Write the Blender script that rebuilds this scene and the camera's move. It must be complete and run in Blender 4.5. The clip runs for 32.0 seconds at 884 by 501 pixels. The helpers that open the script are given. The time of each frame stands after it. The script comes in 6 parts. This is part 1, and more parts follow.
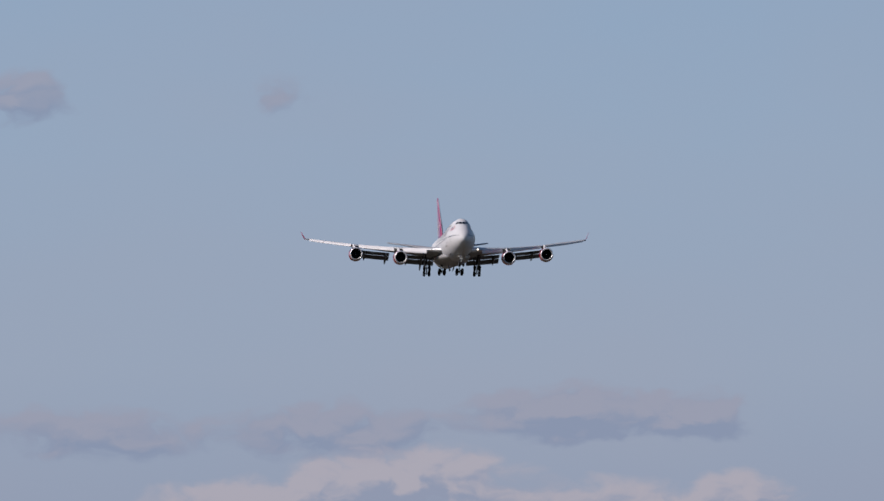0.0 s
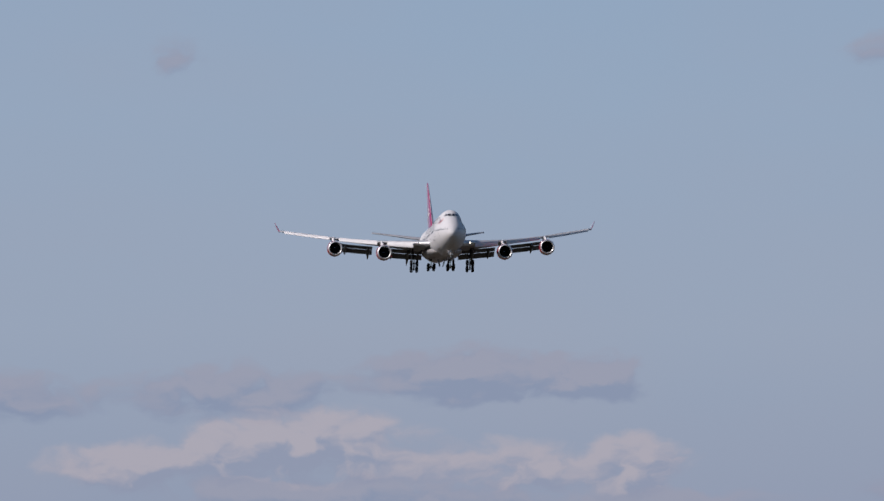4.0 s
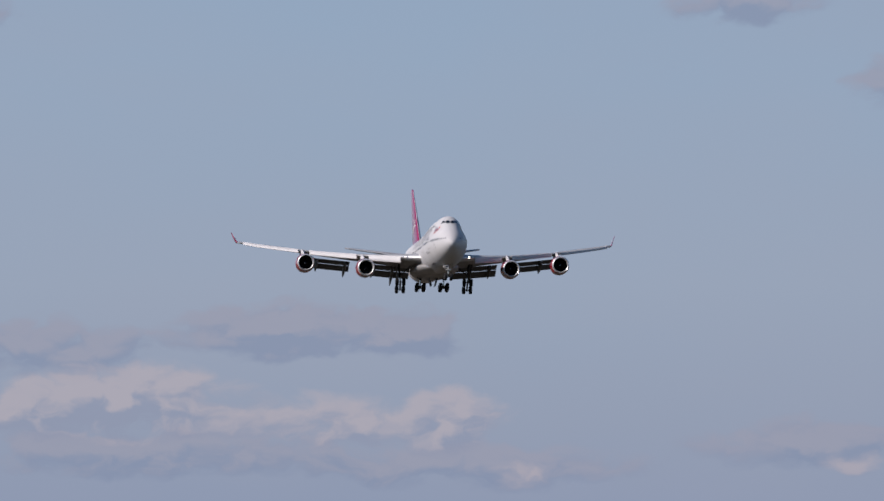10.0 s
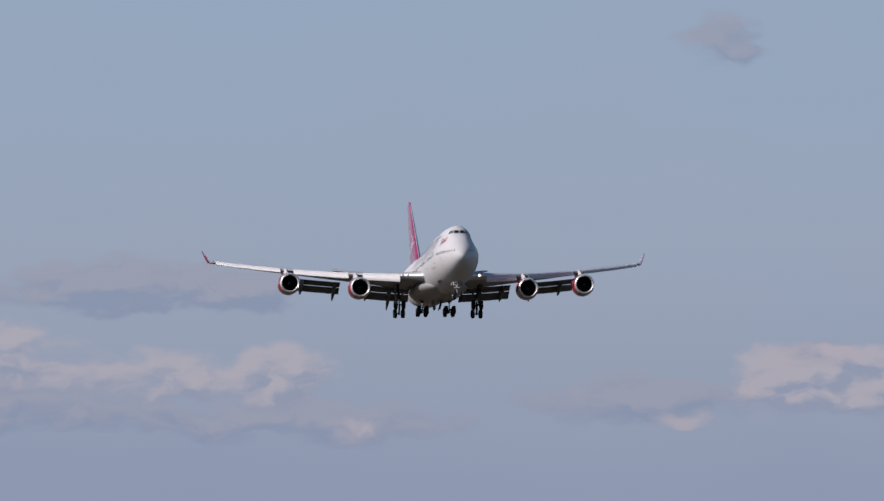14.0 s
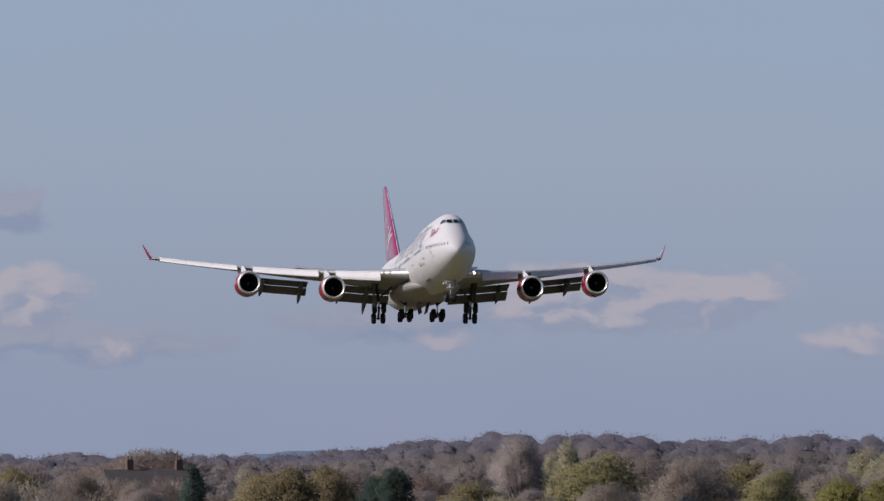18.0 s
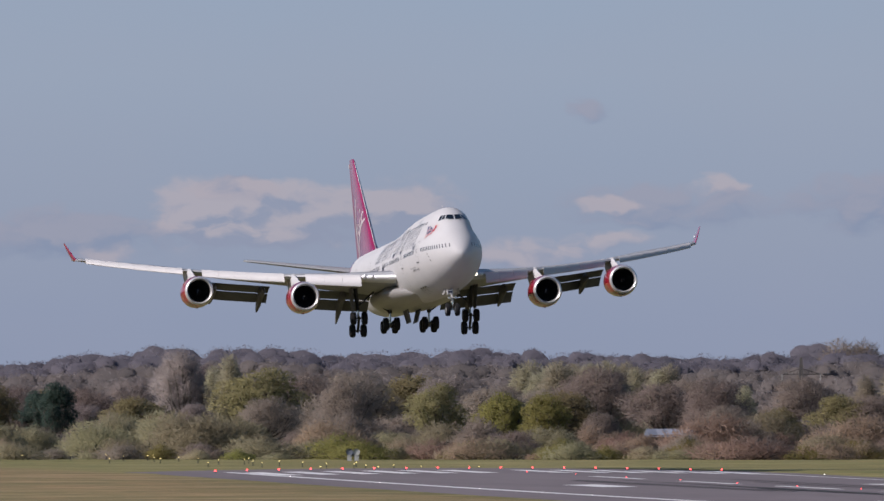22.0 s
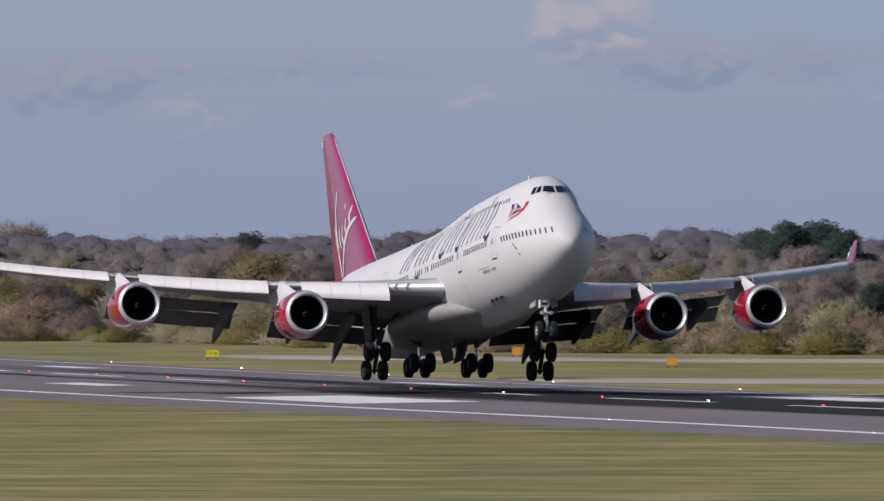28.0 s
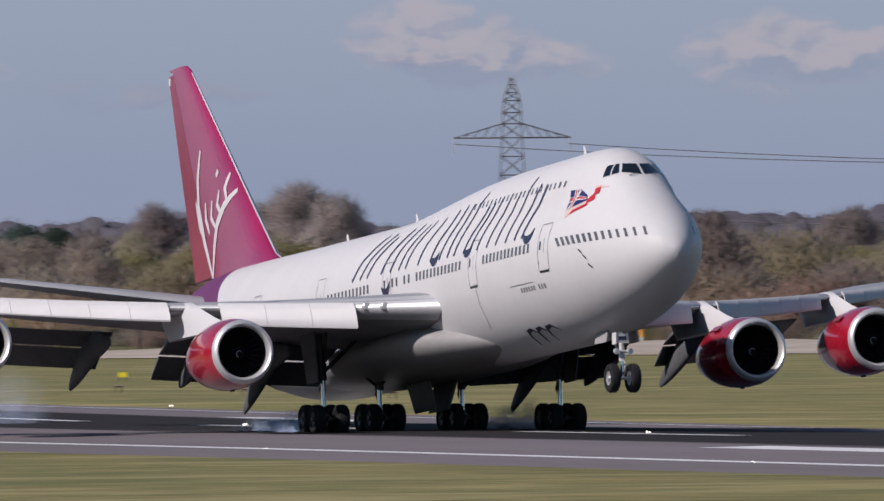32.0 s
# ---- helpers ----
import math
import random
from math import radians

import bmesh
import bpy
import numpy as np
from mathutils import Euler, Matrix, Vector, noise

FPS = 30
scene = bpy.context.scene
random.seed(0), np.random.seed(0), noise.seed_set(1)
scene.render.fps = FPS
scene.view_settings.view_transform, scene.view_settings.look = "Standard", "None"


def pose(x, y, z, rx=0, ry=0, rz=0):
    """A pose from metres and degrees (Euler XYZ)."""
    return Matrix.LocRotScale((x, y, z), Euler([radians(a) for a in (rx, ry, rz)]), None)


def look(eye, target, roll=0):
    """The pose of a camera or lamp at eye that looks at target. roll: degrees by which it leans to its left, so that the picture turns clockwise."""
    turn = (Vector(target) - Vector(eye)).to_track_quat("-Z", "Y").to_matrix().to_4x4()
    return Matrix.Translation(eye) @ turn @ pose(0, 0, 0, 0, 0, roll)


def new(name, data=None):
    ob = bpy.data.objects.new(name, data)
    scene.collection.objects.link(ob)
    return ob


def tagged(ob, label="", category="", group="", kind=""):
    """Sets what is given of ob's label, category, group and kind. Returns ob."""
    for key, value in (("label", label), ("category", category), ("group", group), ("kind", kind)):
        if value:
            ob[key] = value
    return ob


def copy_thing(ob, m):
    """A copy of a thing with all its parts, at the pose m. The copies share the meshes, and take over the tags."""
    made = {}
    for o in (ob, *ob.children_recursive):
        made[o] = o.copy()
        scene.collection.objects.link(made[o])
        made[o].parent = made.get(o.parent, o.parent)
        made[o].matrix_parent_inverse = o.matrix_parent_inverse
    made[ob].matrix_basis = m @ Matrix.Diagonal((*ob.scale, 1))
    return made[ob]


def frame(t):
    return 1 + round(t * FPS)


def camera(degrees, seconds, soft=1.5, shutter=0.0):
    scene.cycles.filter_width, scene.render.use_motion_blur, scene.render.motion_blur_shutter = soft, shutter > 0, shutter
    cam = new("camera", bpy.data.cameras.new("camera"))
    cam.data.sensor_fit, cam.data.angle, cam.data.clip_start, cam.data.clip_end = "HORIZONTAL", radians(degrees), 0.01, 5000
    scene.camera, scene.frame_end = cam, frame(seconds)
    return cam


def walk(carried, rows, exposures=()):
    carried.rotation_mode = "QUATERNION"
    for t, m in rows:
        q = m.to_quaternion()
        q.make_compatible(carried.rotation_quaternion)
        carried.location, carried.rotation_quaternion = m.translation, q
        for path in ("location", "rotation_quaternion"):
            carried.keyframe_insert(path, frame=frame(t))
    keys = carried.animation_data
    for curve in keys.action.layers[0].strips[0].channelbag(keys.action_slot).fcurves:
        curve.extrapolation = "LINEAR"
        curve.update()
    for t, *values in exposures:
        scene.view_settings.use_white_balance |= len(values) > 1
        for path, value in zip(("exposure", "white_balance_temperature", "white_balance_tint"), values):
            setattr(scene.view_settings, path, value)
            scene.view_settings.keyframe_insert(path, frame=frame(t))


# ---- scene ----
def aim(yaw, pitch, roll):
    """The camera's pose on its stand: degrees to the right of the runway, up, and of lean."""
    return pose(0, 0, CAM_Z, 90 + pitch, -roll, -yaw)


def stance(x, y, z, pitch, bank, turn):
    """The aircraft's pose: the ground point between its main wheels, nose up, bank and heading in degrees."""
    return pose(x, y, z, 0, 0, turn) @ pose(0, 0, 0, -pitch, 0, 0) @ pose(0, 0, 0, 0, bank, 0)


CAM_Z = 7.176
cam = camera(3.8677, 32.0, soft=1.5, shutter=0.3)
walk(cam, [
    (0, aim(3.3921, 1.9538, -0.036)),
    (0.5, aim(3.4310, 1.9310, -0.042)),
    (1, aim(3.4772, 1.9128, -0.037)),
    (1.5, aim(3.5179, 1.8878, -0.026)),
    (2, aim(3.5652, 1.8667, -0.014)),
    (2.5, aim(3.6459, 1.8551, -0.015)),
    (3, aim(3.7216, 1.8243, -0.010)),
    (3.5, aim(3.7894, 1.8029, -0.009)),
    (5.5, aim(3.9849, 1.7482, -0.008)),
    (6, aim(4.0347, 1.7416, -0.001)),
    (6.5, aim(4.0982, 1.7368, 0.014)),
    (7, aim(4.2016, 1.7243, 0.011)),
    (7.5, aim(4.2968, 1.7080, -0.014)),
    (8, aim(4.3734, 1.6641, -0.014)),
    (8.5, aim(4.4467, 1.6382, -0.003)),
    (9, aim(4.5184, 1.6215, 0.014)),
    (9.5, aim(4.5836, 1.5992, 0.013)),
    (10, aim(4.6512, 1.5904, 0.005)),
    (10.5, aim(4.7327, 1.5791, -0.005)),
    (11, aim(4.8298, 1.5671, -0.010)),
    (11.5, aim(4.9305, 1.5566, -0.011)),
    (12, aim(4.9962, 1.5238, -0.006)),
    (12.5, aim(5.0912, 1.5015, 0.007)),
    (13, aim(5.1821, 1.4861, 0.014)),
    (13.5, aim(5.2787, 1.4430, 0.018)),
    (15.5, aim(5.7762, 1.2649, 0.047)),
    (16, aim(5.9199, 1.2130, 0.049)),
    (16.5, aim(6.0701, 1.1744, 0.027)),
    (17, aim(6.1859, 1.1276, 0.003)),
    (17.5, aim(6.3127, 1.0906, -0.012)),
    (18, aim(6.4487, 1.0474, -0.002)),
    (18.5, aim(6.5956, 1.0006, 0.020)),
    (19, aim(6.7663, 0.9620, 0.036)),
    (19.5, aim(6.9524, 0.9035, 0.052)),
    (20, aim(7.1699, 0.8567, 0.041)),
    (20.5, aim(7.3673, 0.8126, 0.037)),
    (21, aim(7.5719, 0.7710, 0.019)),
    (21.5, aim(7.7445, 0.7213, -0.026)),
    (22, aim(7.9281, 0.6710, -0.074)),
    (22.5, aim(8.1382, 0.6408, -0.129)),
    (23, aim(8.3291, 0.5872, -0.210)),
    (23.5, aim(8.5644, 0.5351, -0.176)),
    (24, aim(8.8304, 0.4841, -0.150)),
    (24.5, aim(9.1203, 0.4390, -0.036)),
    (25, aim(9.4013, 0.3741, 0.050)),
    (25.5, aim(9.7249, 0.3143, -0.000)),
    (26, aim(10.0394, 0.2624, -0.030)),
    (26.5, aim(10.3898, 0.2180, 0.037)),
    (28.5, aim(11.9955, 0.1501, 0.002)),
    (29, aim(12.4604, 0.1551, -0.045)),
    (29.5, aim(13.0385, 0.1534, -0.135)),
    (30, aim(13.7896, 0.1507, -0.197)),
    (30.5, aim(14.5697, 0.1467, -0.221)),
    (31, aim(15.4280, 0.1387, -0.353)),
    (31.2, aim(15.7788, 0.1320, -0.331)),
    (31.5, aim(16.3230, 0.1211, -0.380)),
    (32, aim(17.3288, 0.1047, -0.418)),
])

# ---- world, sun ----
SUN_EL, SUN_AZ = 35.0, -104.0        # degrees up, and to the right of the runway's direction
scene.view_settings.exposure = 0.15
world = bpy.data.worlds.new("world")
scene.world = world
world.use_nodes = True
wn = world.node_tree
sky = wn.nodes.new("ShaderNodeTexSky")
sky.sky_type, sky.sun_disc = "NISHITA", False
sky.air_density, sky.dust_density, sky.ozone_density = 1.0, 0.1, 5.0
sky.sun_elevation, sky.sun_rotation = radians(SUN_EL), radians(SUN_AZ)
wn.links.new(sky.outputs[0], wn.nodes["Background"].inputs[0])
wn.nodes["Background"].inputs[1].default_value = 0.075
sun = new("sun", bpy.data.lights.new("sun", "SUN"))
sun.data.energy, sun.data.angle, sun.data.color = 4.75, radians(0.53), (1.0, 0.90, 0.86)
s_az, s_el = radians(SUN_AZ), radians(SUN_EL)
sun.matrix_basis = look(Vector((math.sin(s_az) * math.cos(s_el), math.cos(s_az) * math.cos(s_el), math.sin(s_el))) * 300, (0, 0, 0))


# ---- materials ----
REFLECT = 0.742      # how much light all surfaces give back, against plain paint charts


def shade(*c):
    return tuple(v * REFLECT for v in c)


def mat(name, color, rough=0.5, metal=0.0, vary=0.12, scale=1.0, bump=0.0, second=None, coat=0.0, per=0.0, island=0.0, stretch=None, spec=0.5, depth=0.05, contrast=0.5):
    """A surface with variation at two scales: broad patches and fine grain, and per-object or per-island shifts."""
    m = bpy.data.materials.new(name)
    m.use_nodes = True
    nt = m.node_tree
    N, L = nt.nodes, nt.links
    b = N["Principled BSDF"]
    tc = N.new("ShaderNodeTexCoord")
    mp = N.new("ShaderNodeMapping")
    mp.inputs["Scale"].default_value = stretch or (1, 1, 1)
    L.new(tc.outputs["Object"], mp.inputs[0])
    big, fine = N.new("ShaderNodeTexNoise"), N.new("ShaderNodeTexNoise")
    for n, s, d in ((big, scale, 4), (fine, scale * 9, 6)):
        n.inputs["Scale"].default_value, n.inputs["Detail"].default_value = s, d
        L.new(mp.outputs[0], n.inputs["Vector"])
    mx = N.new("ShaderNodeMath")
    mx.operation = "MULTIPLY_ADD"
    L.new(fine.outputs[0], mx.inputs[0])
    mx.inputs[1].default_value = contrast
    L.new(big.outputs[0], mx.inputs[2])
    rp = N.new("ShaderNodeMapRange")
    rp.inputs[1].default_value, rp.inputs[2].default_value = 0.25 + contrast / 2, 0.75 + contrast / 2
    L.new(mx.outputs[0], rp.inputs[0])
    col = N.new("ShaderNodeMix")
    col.data_type = "RGBA"
    color = shade(*color)
    c2 = shade(*second) if second else tuple(c * (1 - vary * 2) for c in color)
    col.inputs[6].default_value, col.inputs[7].default_value = (*color, 1), (*c2, 1)
    L.new(rp.outputs[0], col.inputs[0])
    out = col.outputs[2]
    if per or island:
        hs = N.new("ShaderNodeHueSaturation")
        src = N.new("ShaderNodeObjectInfo").outputs["Random"] if per else N.new("ShaderNodeNewGeometry").outputs["Random Per Island"]
        for k, (lo, hi), socket in ((0, (1 - (per or island), 1 + (per or island)), "Value"), (1, (0.5 - 0.025, 0.5 + 0.025), "Hue")):
            r = N.new("ShaderNodeMapRange")
            r.inputs[3].default_value, r.inputs[4].default_value = lo, hi
            L.new(src, r.inputs[0])
            L.new(r.outputs[0], hs.inputs[socket])
        L.new(out, hs.inputs["Color"])
        out = hs.outputs[0]
    L.new(out, b.inputs["Base Color"])
    rr = N.new("ShaderNodeMapRange")
    rr.inputs[3].default_value, rr.inputs[4].default_value = max(0.02, rough - 0.06), min(1, rough + 0.06)
    L.new(mx.outputs[0], rr.inputs[0])
    L.new(rr.outputs[0], b.inputs["Roughness"])
    b.inputs["Metallic"].default_value = metal
    b.inputs["Specular IOR Level"].default_value = spec
    b.inputs["Coat Weight"].default_value = coat
    b.inputs["Coat Roughness"].default_value = 0.08
    if bump:
        bp = N.new("ShaderNodeBump")
        bp.inputs["Strength"].default_value, bp.inputs["Distance"].default_value = bump, depth
        L.new(fine.outputs[0], bp.inputs["Height"])
        L.new(bp.outputs[0], b.inputs["Normal"])
    return m


def glow(name, color, strength):
    m = bpy.data.materials.new(name)
    m.use_nodes = True
    b = m.node_tree.nodes["Principled BSDF"]
    b.inputs["Base Color"].default_value = (*color, 1)
    b.inputs["Emission Color"].default_value = (*color, 1)
    b.inputs["Emission Strength"].default_value = strength * REFLECT
    return m


WHITE = mat("white_paint", (0.64, 0.632, 0.65), 0.42, vary=0.03, scale=0.35, spec=0.14)
# grimy grey belly, darkened further to carry some of the underside's shade
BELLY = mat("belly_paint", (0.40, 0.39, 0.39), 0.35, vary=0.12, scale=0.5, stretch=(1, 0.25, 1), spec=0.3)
SILVER = mat("bare_aluminium", (0.74, 0.74, 0.76), 0.42, metal=0.45, vary=0.06, scale=0.8)
LIP = mat("polished_lip", (0.80, 0.80, 0.82), 0.36, metal=0.55, vary=0.05, scale=1.2)
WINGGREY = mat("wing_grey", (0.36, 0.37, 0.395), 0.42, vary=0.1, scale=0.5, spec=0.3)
# darker than real flap paint: shade under the wings is put into this grey
SHADED_FLAPGREY = mat("flap_grey", (0.145, 0.15, 0.16), 0.55, vary=0.15, scale=0.7, spec=0.15)
RED = mat("red_paint", (0.42, 0.008, 0.03), 0.2, vary=0.12, scale=0.4, coat=0.8)
FINRED = mat("fin_magenta_red", (0.38, 0.012, 0.088), 0.22, second=(0.28, 0.010, 0.078), scale=0.16, coat=0.7)
RUDDERRED = mat("rudder_red", (0.32, 0.010, 0.055), 0.3, second=(0.22, 0.009, 0.045), scale=0.2, coat=0.4)
PURPLE = mat("tail_purple", (0.16, 0.03, 0.13), 0.22, second=(0.10, 0.04, 0.17), scale=0.3, coat=0.6)
NAVY = mat("navy_lettering", (0.022, 0.022, 0.06), 0.35, vary=0.1, scale=1.0)
# near black: the shade inside the intakes is put into duct and blade colours
DUCT_SHADE = mat("dark_interior", (0.012, 0.012, 0.014), 0.6, vary=0.2, scale=1.0)
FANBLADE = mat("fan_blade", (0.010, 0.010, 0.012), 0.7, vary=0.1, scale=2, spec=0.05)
TYRE = mat("tyre_rubber", (0.026, 0.026, 0.029), 0.85, vary=0.25, scale=3, bump=0.2, spec=0.15)
HUB = mat("wheel_hub", (0.6, 0.6, 0.6), 0.4, metal=0.6, vary=0.15, scale=4)
STEEL = mat("gear_steel", (0.06, 0.06, 0.064), 0.4, metal=0.5, vary=0.2, scale=3)
CHROME = mat("oleo_chrome", (0.75, 0.75, 0.76), 0.12, metal=1.0, vary=0.05, scale=3)
GEARWHITE = mat("gear_white", (0.6, 0.6, 0.6), 0.4, vary=0.2, scale=3)
GLASS = mat("cockpit_glass", (0.008, 0.01, 0.013), 0.06, vary=0.1, scale=1, coat=1.0)
PANE = mat("cabin_pane", (0.13, 0.13, 0.15), 0.2, vary=0.15, scale=1)
LINE = mat("panel_line", (0.25, 0.25, 0.26), 0.5, vary=0.1, scale=2)
FLAGRED = mat("flag_red", (0.55, 0.02, 0.03), 0.3, vary=0.05)
FLAGBLUE = mat("flag_blue", (0.02, 0.025, 0.13), 0.3, vary=0.05)
FLAGPALE = mat("flag_pale", (0.75, 0.55, 0.5), 0.3, vary=0.05)


# ---- mesh helpers ----
def mesh(name, verts, faces, material, parent=None, label="", sharp=35, smooth=True):
    me = bpy.data.meshes.new(name)
    me.from_pydata([tuple(v) for v in verts], [], [tuple(f) for f in faces])
    bm = bmesh.new()
    bm.from_mesh(me)
    bmesh.ops.recalc_face_normals(bm, faces=bm.faces)
    bm.to_mesh(me)
    bm.free()
    if smooth:
        me.shade_smooth()
        me.set_sharp_from_angle(angle=radians(sharp))
    for m in material if isinstance(material, (list, tuple)) else [material]:
        me.materials.append(m)
    ob = new(name, me)
    if parent:
        ob.parent = parent
    if label:
        tagged(ob, label)
    return ob


class Geo:
    """Vertices and faces gathered before they become one mesh."""
    def __init__(self):
        self.v, self.f = [], []

    def add(self, verts, faces):
        o = len(self.v)
        self.v += [tuple(p) for p in verts]
        self.f += [tuple(i + o for i in q) for q in faces]
        return self

    def loft(self, rings, closed=True, caps=True):
        n = len(rings[0])
        v = [p for r in rings for p in r]
        f = []
        for k in range(len(rings) - 1):
            for j in range(n if closed else n - 1):
                a, b = k * n + j, k * n + (j + 1) % n
                f.append((a, b, b + n, a + n))
        if caps and closed:
            f += [tuple(range(n)), tuple(range((len(rings) - 1) * n, len(rings) * n))]
        return self.add(v, f)

    def box(self, cx, cy, cz, sx, sy, sz, m=None, bevel=0.0):
        c = []
        e = min(bevel, sx * 0.4, sz * 0.4)
        prof = [(-sx / 2 + e, -sz / 2), (sx / 2 - e, -sz / 2), (sx / 2, -sz / 2 + e), (sx / 2, sz / 2 - e), (sx / 2 - e, sz / 2), (-sx / 2 + e, sz / 2), (-sx / 2, sz / 2 - e), (-sx / 2, -sz / 2 + e)] if e else [(-sx / 2, -sz / 2), (sx / 2, -sz / 2), (sx / 2, sz / 2), (-sx / 2, sz / 2)]
        rings = [[Vector((x, y, z)) for x, z in prof] for y in (-sy / 2, sy / 2)]
        M = Matrix.Translation((cx, cy, cz)) @ (m or Matrix())
        return self.loft([[M @ p for p in r] for r in rings])

    def tube(self, path, radius, n=8, caps=True):
        """A round bar along a path; radius is a number or one for each point."""
        path = [Vector(p) for p in path]
        rings = []
        for k, p in enumerate(path):
            d = (path[min(k + 1, len(path) - 1)] - path[max(k - 1, 0)]).normalized()
            side = d.cross(Vector((0, 0, 1)))
            side = side.normalized() if side.length > 1e-3 else Vector((1, 0, 0))
            up = side.cross(d)
            r = radius[k] if isinstance(radius, (list, tuple)) else radius
            rings.append([p + (side * math.cos(2 * math.pi * j / n) + up * math.sin(2 * math.pi * j / n)) * r for j in range(n)])
        return self.loft(rings, caps=caps)

    def turned(self, profile, n=24, axis="y", at=(0, 0, 0)):
        """A turned body: profile of (along, radius) round an axis."""
        rings = []
        for a, r in profile:
            ring = []
            for j in range(n):
                c, s = math.cos(2 * math.pi * j / n) * r, math.sin(2 * math.pi * j / n) * r
                p = {"y": (c, a, s), "x": (a, c, s), "z": (c, s, a)}[axis]
                ring.append(Vector(p) + Vector(at))
            rings.append(ring)
        return self.loft(rings, caps=False)

    def make(self, name, material, parent=None, label="", sharp=35, smooth=True):
        return mesh(name, self.v, self.f, material, parent, label, sharp, smooth)


def lerp(x, table):
    """A smooth value from a short table of (x, value)."""
    for (a, va), (b, vb) in zip(table, table[1:]):
        if x <= b:
            t = max(0.0, (x - a) / (b - a))
            return va + (vb - va) * t
    return table[-1][1]


# ---- the fuselage's shape: s metres behind the nose, z above the ground ----
SEC_W = [(0, 0.02), (0.12, 0.38), (0.35, 0.70), (0.7, 1.00), (1.2, 1.31), (2, 1.72), (3, 2.10), (4, 2.40), (5.5, 2.73), (7.5, 3.02), (9.5, 3.17), (12, 3.25), (46, 3.25), (49, 3.2), (52, 3.02), (55, 2.72), (58, 2.33), (61, 1.9), (64, 1.42), (66.5, 0.98), (68.5, 0.6), (69.8, 0.3), (70.2, 0.12)]
SEC_B = [(0, 5.18), (0.12, 4.84), (0.35, 4.58), (0.7, 4.32), (1.2, 4.02), (2, 3.62), (3, 3.24), (4, 2.96), (5.5, 2.62), (7.5, 2.32), (9.5, 2.14), (12, 2.05), (44, 2.05), (47, 2.15), (50, 2.45), (53, 2.95), (56, 3.55), (60, 4.4), (64, 5.35), (67, 6.2), (69, 6.9), (69.8, 7.25), (70.2, 7.42)]
SEC_T = [(0, 5.22), (0.12, 5.6), (0.35, 5.95), (0.7, 6.3), (1.2, 6.7), (2, 7.18), (3, 7.62), (4, 7.93), (5.5, 8.22), (7.5, 8.45), (10, 8.6), (20, 8.8), (30, 9.1), (46, 9.15), (54, 9.22), (60, 9.25), (64, 9.1), (67, 8.75), (69, 8.25), (69.8, 7.9), (70.2, 7.66)]
UP_T = [(0, 4.9), (0.7, 6.05), (1.2, 6.55), (2, 7.2), (2.8, 7.72), (3.5, 8.12), (4.1, 8.52), (4.7, 9.0), (5.3, 9.42), (6.0, 9.80), (7.0, 10.07), (8.4, 10.16), (10, 10.14), (15, 10.1), (18, 10.06), (21, 9.96), (24, 9.78), (27, 9.56), (30, 9.35), (33, 9.12), (36, 8.8), (72, 6.0)]
UP_C = [(0, 4.8), (1, 5.6), (2, 6.3), (3, 6.9), (4, 7.25), (6, 7.6), (22, 7.6), (29, 7.0), (72, 5.5)]
UP_W = [(0, 0.02), (0.7, 0.62), (1.2, 0.88), (2, 1.14), (3, 1.36), (4, 1.46), (5, 1.67), (6, 1.87), (7.5, 2.11), (9, 2.30), (12, 2.42), (20, 2.45), (29, 2.4), (72, 0.1)]


def soft(x, table):
    """A table read with rounded corners."""
    e = 0.35 if x > 2 else 0.12
    return (lerp(x - e, table) + 2 * lerp(x, table) + lerp(x + e, table)) / 4


def section(s):
    b, t, w = soft(s, SEC_B), soft(s, SEC_T), soft(s, SEC_W)
    ut, uc, uw = soft(s, UP_T), soft(s, UP_C), soft(s, UP_W)
    return (b + t) / 2, (t - b) / 2, w, uc, max(0.02, ut - uc), uw, b, max(t, ut)


def half_width(s, z, sec=None):
    c, h, w, uc, uh, uw, b, t = sec or section(s)
    lift = 0.12 * h * min(1.0, s / 7)      # widest a little above the middle
    a1, a2 = 1 - ((z - c - lift) / (h - lift if z > c + lift else h + lift)) ** 2, 1 - ((z - uc) / uh) ** 2
    x1 = w * math.sqrt(a1) if a1 > 0 else 0.0
    x2 = uw * math.sqrt(a2) if a2 > 0 else 0.0
    return (x1 ** 10 + x2 ** 10) ** 0.1


AFT0 = 33.4      # metres from the nose to the point between the main wheels


def on_hull(s, z, side=-1, out=0.0):
    """A point on the fuselage's side, in the aircraft's space, and a little way out."""
    x = half_width(s, z)
    if out:
        e = 0.05
        dz = half_width(s, z + e) - half_width(s, z - e)
        ds = half_width(s + e, z) - half_width(s - e, z)
        n = Vector((1, -ds / (2 * e), -dz / (2 * e))).normalized() * out
        return Vector((side * (x + n.x), s - AFT0 + n.y, z + n.z))
    return Vector((side * x, s - AFT0, z))


# ---- the aircraft: x to its left, y aft, z up, from the ground between its main wheels ----
def hull_ring(s, n=40):
    sec = section(s)
    b, t = sec[6], sec[7]
    right, left = [], []
    for k in range(n + 1):
        z = (b + t) / 2 - (t - b) / 2 * math.cos(math.pi * k / n)
        w = 0.0 if k in (0, n) else half_width(s, z, sec)
        right.append((w, s - AFT0, z))
        if 0 < k < n:
            left.append((-w, s - AFT0, z))
    return right + left[::-1]


